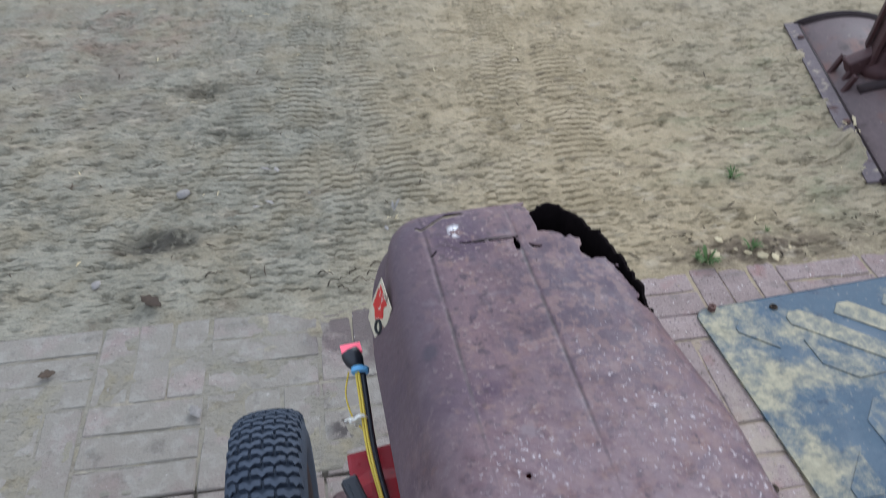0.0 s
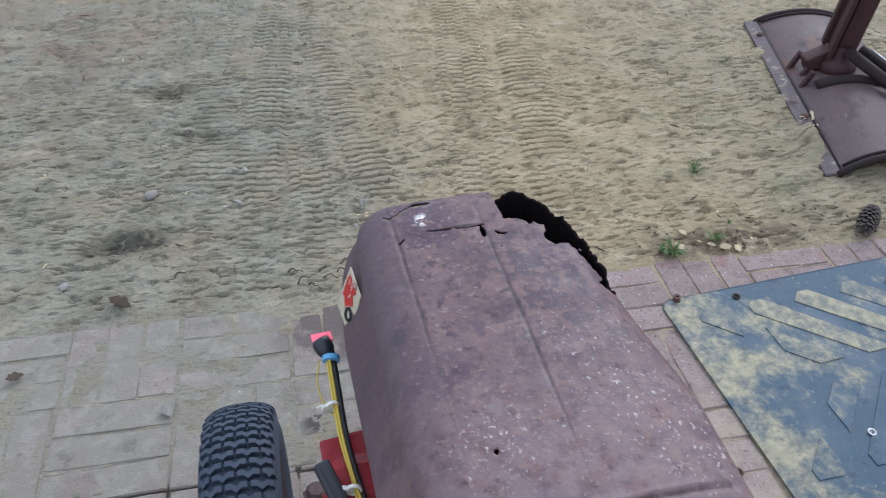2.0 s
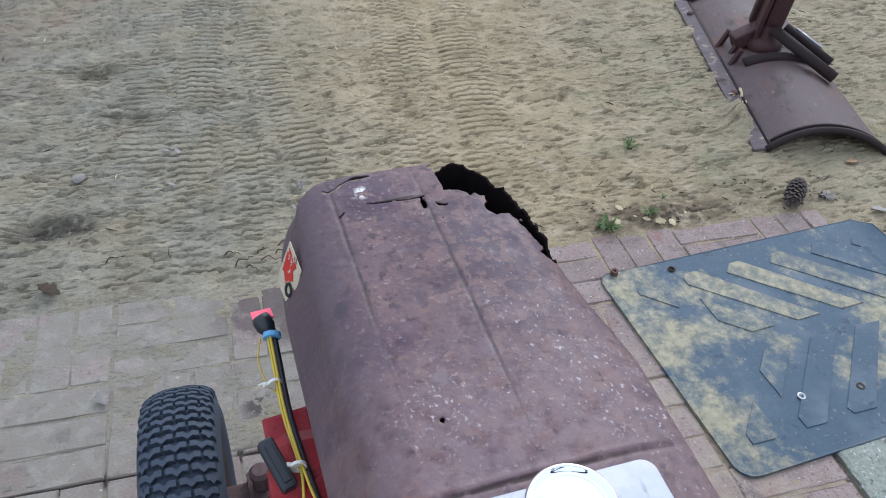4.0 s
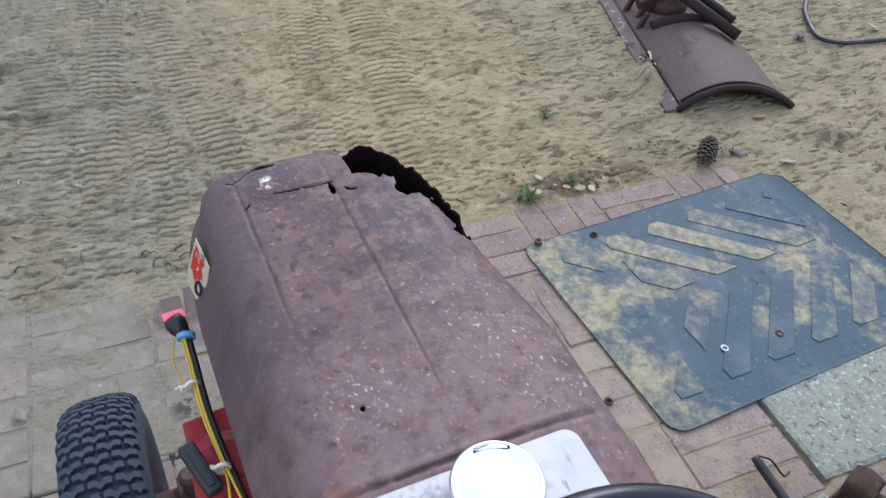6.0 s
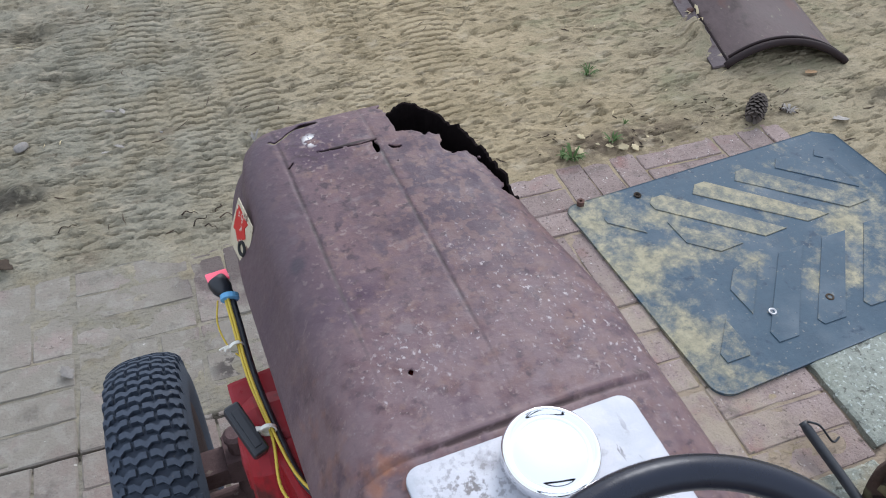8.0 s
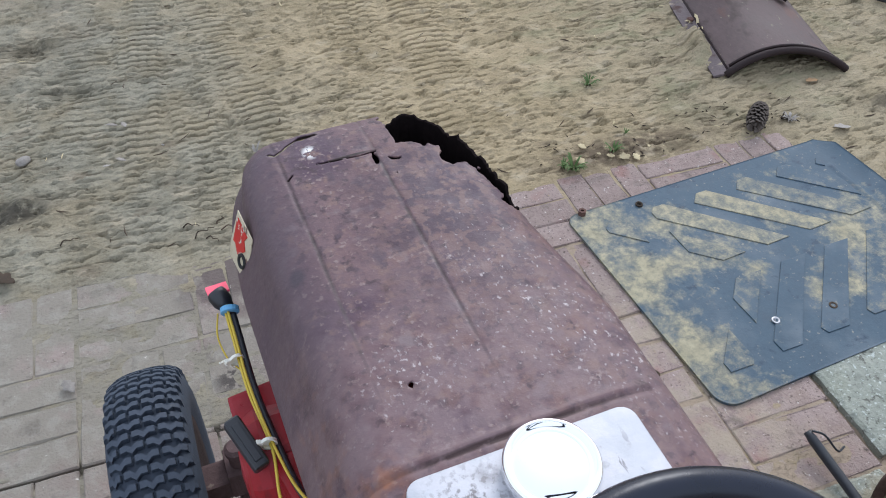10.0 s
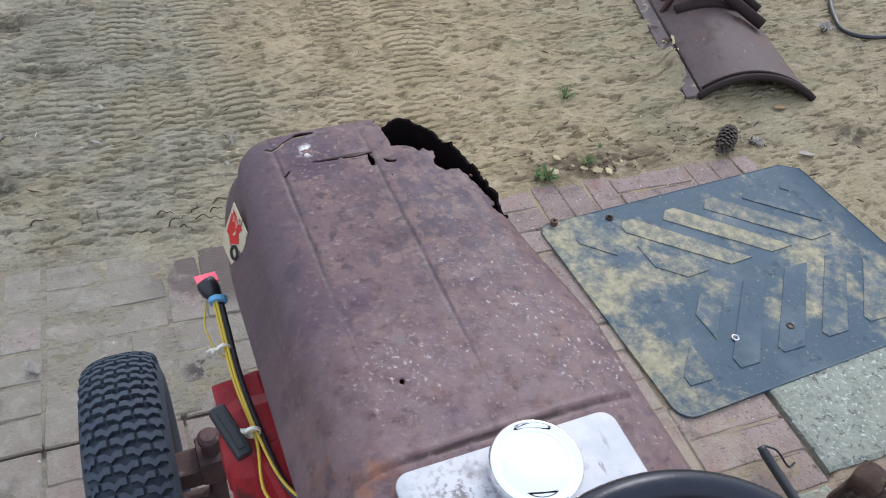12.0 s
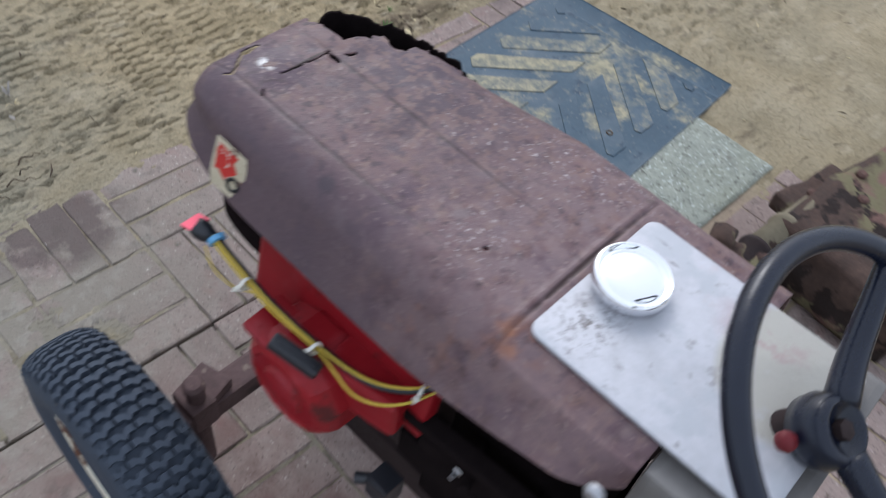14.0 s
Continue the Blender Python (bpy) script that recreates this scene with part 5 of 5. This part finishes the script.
tagged(part("hose", bm, M_BLACK, None, smooth=True), "black rubber hose lying in a bend on sand", "hose")

# ---------------------------------------------------------------- old implement beside the tractor
old = thing("rusty_implement", pose(0.94, 0.0, 0.0, 0, 0, 0), "rust-brown cast implement with flaking paint, standing on bricks", "machine")


def casting(size, m, seed, knobbly=0.012):
    """A lumpy rounded casting about the middle of m."""
    bm = bmesh.new()
    bmesh.ops.create_cube(bm, size=1.0)
    bmesh.ops.subdivide_edges(bm, edges=bm.edges[:], cuts=11, use_grid_fill=True)
    for v in bm.verts:
        d = v.co.normalized() * 0.5
        v.co = v.co.lerp(d, 0.22)
        v.co = Vector((v.co.x * size[0], v.co.y * size[1], v.co.z * size[2]))
        q = v.co * 16 + Vector((seed * 7.1, 0, 0))
        v.co += v.co.normalized() * (knobbly * noise.noise(q) + 0.4 * knobbly * noise.noise(q * 2.7))
    bm.transform(m)
    return bm


part("bracket", casting((0.045, 0.05, 0.17), pose(0.0, 0.39, 0.082, 0, 0, 20), 1, 0.01), M_PATCH, old, "rusty upright bracket", True)
part("arm", casting((0.06, 0.14, 0.08), pose(0.012, 0.335, 0.1, 0, 0, 20), 2, 0.01), M_PATCH, old, smooth=True)
bm = bmesh.new()
lathe(bm, [(0, -0.035), (0.028, -0.035), (0.032, -0.03), (0.032, 0.015), (0.036, 0.018), (0.036, 0.028), (0.027, 0.034), (0, 0.034)], Matrix.Translation((0.04, 0.338, 0.11)) @ Matrix.Rotation(radians(85), 4, "Y"), 24)
part("coupling", bm, M_DARK, old, "dark greasy shaft coupling", True)
bm = bmesh.new()
lathe(bm, [(0.029, 0.0), (0.029, 0.09), (0.034, 0.093), (0.034, 0.11), (0.029, 0.113), (0.029, 0.2)], Matrix.Translation((0.06, 0.338, 0.112)) @ Matrix.Rotation(radians(88), 4, "Y") @ Matrix.Rotation(radians(4), 4, "X"), 24)
part("drive_shaft", bm, M_TAN, old, "drive tube with flaking tan paint", True)
part("gearbox", casting((0.5, 0.34, 0.15), pose(0.36, 0.17, 0.078, 0, 0, -6), 3, 0.02), M_PATCH, old, "dark cast gearbox with flaking paint", True)
part("flange", casting((0.2, 0.1, 0.05), pose(0.3, 0.335, 0.11, 0, 0, -10), 4, 0.014), M_PATCH, old, "flaking tan and brown flange", True)
part("guard", casting((0.3, 0.09, 0.06), pose(0.52, 0.25, 0.12, 0, -4, -14), 5, 0.016), M_PATCH, old, "pinkish brown rusty guard", True)
for x, y, z in ((0.278, 0.34, 0.132), (0.4, 0.3, 0.148), (0.33, 0.26, 0.148), (0.42, 0.15, 0.15), (0.28, 0.13, 0.15)):
    part("bolt", lathe(bmesh.new(), [(0, -0.012), (0.013, -0.012), (0.013, 0.008), (0.008, 0.012), (0, 0.012)], pose(x, y, z), 6), M_RUST, old)

# lever lying on the bricks
bm = bmesh.new()
tube(bm, smooth_line([(0.888, 0.545, 0.035), (0.893, 0.5, 0.025), (0.893, 0.4, 0.02), (0.885, 0.3, 0.02), (0.88, 0.2, 0.02), (0.87, 0.0, 0.02)], 6), lambda t: 0.009 if t > 0.06 else 0.0075, 12)
lever = tagged(part("lever", bm, M_BLACK, None, smooth=True), "black gripped steel lever lying on bricks", "lever")
part("wire_clip", tube(bmesh.new(), smooth_line([(0.893, 0.54, 0.042), (0.912, 0.528, 0.036), (0.93, 0.505, 0.012), (0.95, 0.51, 0.008)], 6), 0.002, 6), M_BLACK, lever)


# ---------------------------------------------------------------- small things
def washer(x, y, z, dark, where):
    ob = part("washer", lathe(bmesh.new(), [(0.0046, 0.0), (0.0088, 0.0), (0.0092, 0.0014), (0.0084, 0.0028), (0.0054, 0.0028), (0.0046, 0.0)], None, 20), M_DEAD if dark else M_STEEL, None, smooth=True)
    ob.matrix_world = pose(x, y, z, 3, 2, 0)
    return tagged(ob, f"{'dark rusty' if dark else 'zinc'} washer lying on {where}", "washer", "loose washers")


for x, y, z, dark, where in ((0.928, 1.2015, 0.0072, True, "the rubber mat"), (1.013, 0.797, 0.0072, False, "the rubber mat"), (1.149, 0.793, 0.0072, True, "the rubber mat"), (0.719, 0.761, 0.0015, True, "the bricks")):
    washer(x, y, z, dark, where)
nut = part("hex_nut", lathe(bmesh.new(), [(0.004, 0), (0.0095, 0), (0.0095, 0.012), (0.004, 0.012), (0.004, 0)], pose(0.788, 1.215, 0.006), 6), M_RUST, None)
tagged(nut, "rusty hex nut lying on the rubber mat", "nut")


def pine_cone(m):
    bm = bmesh.new()
    lathe(bm, [(0.0, -0.032), (0.011, -0.025), (0.015, -0.005), (0.011, 0.02), (0.0, 0.032)], m, 10)
    for k in range(70):
        h = -0.03 + 0.06 * k / 70
        r = 0.019 * math.sqrt(max(0.05, 1 - (h / 0.036) ** 2))
        a = k * 2.4
        box(bm, (0.014, 0.011, 0.003), m @ Matrix.Translation((r * math.cos(a), r * math.sin(a), h)) @ Matrix.Rotation(a, 4, "Z") @ Matrix.Rotation(radians(-40), 4, "Y"))
    return tagged(part("pine_cone", bm, M_CONE, None), "brown open pine cone on the sand", "pine cone", "pine cones")


pine_cone(pose(1.382, 1.397, 0.024, 88, 0, -44) @ Matrix.Diagonal((1.05, 1.05, 1.75, 1)))


def leaf(m, size, mat, label):
    bm = bmesh.new()
    n = 9
    left, right, mid = [], [], []
    for k in range(n):
        t = k / (n - 1)
        w = size * 0.32 * math.sin(math.pi * min(1, t * 0.96 + 0.02)) * (1 + 0.25 * math.sin(k * 2.3))
        z = size * 0.2 * (t - 0.5) ** 2
        mid.append(bm.verts.new((0, size * (t - 0.5), z)))
        left.append(bm.verts.new((-w, size * (t - 0.5), z + 0.35 * w)))
        right.append(bm.verts.new((w, size * (t - 0.5), z + 0.25 * w)))
    for k in range(n - 1):
        bm.faces.new((left[k], mid[k], mid[k + 1], left[k + 1]))
        bm.faces.new((mid[k], right[k], right[k + 1], mid[k + 1]))
    ob = part("leaf", bm, mat, None, smooth=True)
    ob.matrix_world = m
    ob.modifiers.new("thickness", "SOLIDIFY").thickness = 0.0006
    return tagged(ob, label, "leaf", "fallen leaves")


leaf(pose(0.893, 0.345, 0.018, 0, 12, 30), 0.1, M_LEAF, "dry orange-brown leaf on a slab")
leaf(pose(0.9, 0.31, 0.024, 14, -10, 100), 0.085, M_LEAF, "dry orange-brown leaf on a slab")
for x, y, s, a in ((0.898, 1.439, 0.024, 40), (0.981, 1.37, 0.036, 100), (1.01, 1.362, 0.026, 10), (0.87, 1.39, 0.032, 20), (0.95, 1.385, 0.022, 70), (0.845, 1.365, 0.016, 130), (0.925, 1.4, 0.012, 60), (1.06, 1.39, 0.012, 150)):
    leaf(pose(x, y, on_sand(x, y) + 0.006, 8, -10, a), s, M_STRAW, "small curled straw-coloured leaf at the sand's edge")
for x, y, s, a in ((-0.205, 1.909, 0.03, 80), (-0.175, 1.9, 0.022, 20), (-0.192, 1.754, 0.026, 65), (-0.225, 1.735, 0.02, 110), (0.097, 1.606, 0.018, 15)):
    leaf(pose(x, y, on_sand(x, y) + 0.007, 10, 15, a), s, M_HUSK, "pale curled leaf scrap lying on the sand")
for k, (x, y, s, a) in enumerate(((-0.036, 1.433, 0.05, 60), (0.029, 1.425, 0.055, 100), (0.005, 1.468, 0.04, 30), (-0.06, 1.46, 0.035, 95), (0.05, 1.45, 0.03, 75), (-0.02, 1.405, 0.03, 120), (0.07, 1.48, 0.05, 80), (-0.32, 1.5, 0.04, 70), (0.42, 1.62, 0.05, 40))):
    c, n = math.cos(radians(a)), math.sin(radians(a))
    z = on_sand(x, y)
    pts = [(x + s * (t * n + w * c), y + s * (t * c - w * n), z + 0.003 + h) for t, w, h in ((-0.5, 0.05, 0), (-0.2, -0.12, 0.005), (0.1, 0.14, 0.006), (0.3, -0.05, 0.002), (0.5, 0.1, 0))]
    tagged(part("twig", tube(bmesh.new(), smooth_line(pts, 4), lambda t: 0.0017 - 0.001 * t, 6), M_DEAD, None, smooth=True), "dark crooked twig lying on the sand", "twig", "fallen twigs")
tagged(part("stick", rod(bmesh.new(), (-0.105, 1.832, on_sand(-0.105, 1.832) + 0.003), (-0.088, 1.79, on_sand(-0.088, 1.79) + 0.003), 0.0022, 8), M_HUSK, None, smooth=True), "short white peeled stick on the sand", "stick")


# litter on the bricks and by the scrape
leaf(pose(-0.449, 1.409, on_sand(-0.449, 1.409) + 0.008, 12, 8, 60), 0.055, M_DEAD, "dark rotten leaf at the paving's edge")
leaf(pose(-0.638, 1.232, 0.008, 6, -8, 110), 0.035, M_DEAD, "dark dry leaf on the bricks")
leaf(pose(-0.329, 1.09, 0.007, 8, 5, 30), 0.036, M_HUSK, "pale curled leaf scrap on the bricks")
leaf(pose(1.634, 1.503, on_sand(1.634, 1.503) + 0.008, 5, 10, 95), 0.042, M_LEAF, "reddish dry leaf beside the grader blade")
leaf(pose(2.362, 1.844, on_sand(2.362, 1.844) + 0.01, 20, 10, 40), 0.05, M_STRAW, "pale curled leaf beside the hose")
leaf(pose(1.57, 1.295, on_sand(1.57, 1.295) + 0.007, 6, 12, 80), 0.05, M_HUSK, "grey curled leaf scrap on the sand")


def pebble(x, y, size, seed):
    """A worn stone half sunk in the sand."""
    bm = bmesh.new()
    bmesh.ops.create_icosphere(bm, subdivisions=3, radius=1.0)
    for v in bm.verts:
        q = 1 + 0.2 * noise.noise(v.co * 1.3 + Vector((seed, 0, 0)))
        v.co = Vector((v.co.x * size * q, v.co.y * size * 0.75 * q, v.co.z * size * 0.45 * q))
    ob = part("pebble", bm, M_HUSK, None, smooth=True)
    ob.matrix_world = pose(x, y, on_sand(x, y) + 0.2 * size, 0, 0, 37 * seed)
    return tagged(ob, "blue-grey pebble half sunk in the sand", "pebble", "pebbles")


pebble(-0.418, 1.83, 0.019, 1)
pebble(-0.585, 1.5, 0.013, 2)


def s_hook(x, y, turn, size):
    """A bent wire hook lying flat."""
    pts = [Vector((size * math.sin(q) * (1 if q < math.pi else 1.1), size * (q / math.pi - 1) * 1.2 + 0.4 * size * math.sin(2 * q), 0)) for q in (0.2, 0.8, 1.6, 2.4, 3.14, 3.9, 4.7, 5.5, 6.1)]
    ob = part("s_hook", tube(bmesh.new(), smooth_line(pts, 6), 0.0035, 8), M_DARK, None, smooth=True)
    ob.matrix_world = pose(x, y, 0.009, 0, 0, turn)
    return tagged(ob, "dark bent wire hook lying on a slab", "hook", "wire hooks")


s_hook(0.922, 0.148, 30, 0.022)
s_hook(0.901, 0.19, -50, 0.016)


def weed(x, y, size, blades, seed, mat=M_GREEN, label="small green weed sprouting from the sand", category="weed", group="weeds"):
    rnd = random.Random(seed)
    bm = bmesh.new()
    for k in range(blades):
        a, ln = rnd.uniform(0, 6.28), size * rnd.uniform(0.5, 1.1)
        d = Vector((math.cos(a), math.sin(a), 0))
        base = Vector((x, y, on_sand(x, y) - 0.002)) + d * size * 0.15 * rnd.random()
        side = Vector((-d.y, d.x, 0)) * size * 0.07
        last = None
        for q in range(4):
            t = q / 3
            c = base + d * ln * 0.7 * t + Vector((0, 0, ln * 0.5 * math.sin(t * 2.2)))
            w = side * (1 - t) * (1 + t)
            row = (bm.verts.new(c - w), bm.verts.new(c + w + side * 0.05))
            if last:
                bm.faces.new((last[0], last[1], row[1], row[0]))
            last = row
    ob = part(category.replace(" ", "_"), bm, mat, None, smooth=True)
    return tagged(ob, label, category, group)


for k, (x, y, s, b) in enumerate(((0.846, 1.378, 0.048, 30), (0.825, 1.39, 0.03, 14), (0.965, 1.4, 0.036, 18), (1.03, 1.455, 0.02, 8), (1.045, 1.698, 0.042, 16), (1.06, 1.72, 0.03, 8), (0.965, 2.27, 0.022, 6), (1.6, 3.0, 0.05, 14))):
    weed(x, y, s, b, k)
for k, (x, y, s, b, m) in enumerate(((1.471, 1.376, 0.032, 34, M_HUSK), (1.46, 1.39, 0.024, 20, M_DEAD), (1.495, 1.855, 0.065, 8, M_STRAW), (1.5, 1.885, 0.05, 6, M_STRAW), (2.073, 1.863, 0.05, 40, M_HUSK), (0.124, 1.685, 0.04, 5, M_HUSK), (0.12, 1.655, 0.03, 4, M_STRAW))):
    weed(x, y, s, b, 40 + k, m, "dry grey tuft on the sand" if m is not M_STRAW else "dry straw-coloured grass tuft on the sand", "dry tuft", "dry tufts")


def scatter(name, count, mat, seed, area, size, label, category):
    """Bits strewn over the sand, one object of stuff."""
    rnd = random.Random(seed)
    co, faces = [], []
    for _ in range(count):
        x, y = rnd.uniform(*area[0]), rnd.uniform(*area[1])
        if y < PAVED_FRONT + 0.01 and x < PAVED_RIGHT + 0.02:
            continue
        z = float(ground_height(np.array([[x]]), np.array([[y]]))[0, 0]) if count < 1500 else 0.012
        ln, w, a = rnd.uniform(*size), rnd.uniform(0.0008, 0.0026), rnd.uniform(0, 3.14)
        c, s, bend = math.cos(a), math.sin(a), rnd.uniform(-0.4, 0.4)
        k = len(co)
        for t, ww in ((-0.5, 0.4), (0, 1), (0.5, 0.3)):
            px, py = ln * t, bend * ln * (t * t)
            for e, h in ((-1, 0), (1, 0), (0, 1)):
                qx, qy = px, py + e * w * ww
                co.append((x + qx * c - qy * s, y + qx * s + qy * c, z + h * w * ww * 1.2 + 0.001))
        for q in (0, 3):
            for i, j in ((0, 2), (2, 1)):
                faces.append((k + q + i, k + q + j, k + q + 3 + j, k + q + 3 + i))
    data = bpy.data.meshes.new(name)
    data.from_pydata(co, [], faces)
    data.materials.append(mat)
    return tagged(new(name, data), label, category, kind="stuff")


scatter("twig_litter", 420, M_DEAD, 4, ((-1.6, 3.0), (0.3, 3.6)), (0.01, 0.045), "dark twigs and needles strewn over the sand", "litter")
scatter("edge_litter", 80, M_DEAD, 6, ((0.75, 1.5), (1.36, 1.5)), (0.006, 0.018), "dark leaf crumbs along the paving edge", "litter")
scatter("straw_litter", 240, M_STRAW, 9, ((-1.6, 3.0), (0.3, 3.6)), (0.006, 0.03), "pale straw bits strewn over the sand", "litter")

# ---------------------------------------------------------------- brick paving
COLS = [-1.23, -1.0, -0.775, -0.545, -0.315, -0.083, 0.135, 0.352, 0.569, 0.785, 1.0, 1.218, 1.436]
ROWSY = [1.36, 1.138, 0.911, 0.684, 0.457, 0.23, 0.003, -0.224]
paving = thing("pavement", pose(0, 0, 0), "red bricks laid in basket weave with sandy joints", "pavement", kind="structure")


def brick_mesh(seed):
    """A worn brick of unit plan about its top face, 0.066 by 0.216."""
    rnd = random.Random(seed)
    bm = bmesh.new()
    w, h = 0.0356, 0.1108
    line = [(sx * w, y * h) for sx, ys in ((1, (-0.985, -0.45, 0.05, 0.5, 0.985)), (-1, (0.985, 0.5, 0.05, -0.45, -0.985))) for y in ys]
    line = line[:5] + [(0.95 * w, h), (0.1 * w, h), (-0.95 * w, h)] + line[5:] + [(-0.95 * w, -h), (-0.1 * w, -h), (0.95 * w, -h)]
    rings = []
    for inset, z in ((0.0, -0.05), (0.0, -0.003), (0.0022, 0.0)):
        rings.append([bm.verts.new((x - math.copysign(inset, x) * (abs(x) > 1e-6) + rnd.uniform(-1, 1) * 0.0012, y - math.copysign(inset, y) + rnd.uniform(-1, 1) * 0.0012, z + (rnd.uniform(-0.0012, 0.0003) if z > -0.04 else 0))) for x, y in line])
    chip = rnd.randrange(len(line))
    for ring, d in ((rings[1], 0.003), (rings[2], 0.006)):
        v = ring[chip]
        v.co = v.co * (1 - 0.5 * d / max(0.02, v.co.xy.length)) + Vector((0, 0, -0.001))
    for a, b in zip(rings, rings[1:]):
        for k in range(len(line)):
            bm.faces.new((a[k], a[(k + 1) % len(line)], b[(k + 1) % len(line)], b[k]))
    bm.faces.new(rings[2])
    data = bpy.data.meshes.new("brick")
    bm.to_mesh(data)
    bm.free()
    data.materials.append(M_BRICK)
    return data


bricks = [brick_mesh(k) for k in range(7)]
rnd = random.Random(12)
for i, (x0, x1) in enumerate(zip(COLS, COLS[1:])):
    for j, (y1, y0) in enumerate(zip(ROWSY, ROWSY[1:])):
        if (i in (10, 11) and j in (2, 3)) or (i == 9 and j in (4, 5)):
            continue
        cx, cy = (x0 + x1) / 2, (y0 + y1) / 2
        for k in (-1, 0, 1):
            along = (i + j) % 2  # bricks with their length along y
            kx, ky = (x1 - x0) / 0.2265, (y1 - y0) / 0.2265
            at = (cx + k * (x1 - x0) / 3, cy) if along else (cx, cy + k * (y1 - y0) / 3)
            ob = part("brick", bricks[rnd.randrange(7)], M_BRICK, paving)
            ob.matrix_basis = pose(at[0] + rnd.uniform(-1, 1) * 0.002, at[1] + rnd.uniform(-1, 1) * 0.002, rnd.uniform(-0.0018, 0.001), rnd.uniform(-0.45, 0.45), rnd.uniform(-0.45, 0.45), (0 if along else 90) + rnd.uniform(-0.9, 0.9)) @ Matrix.Diagonal((kx if along else ky, ky if along else kx, 1, 1))
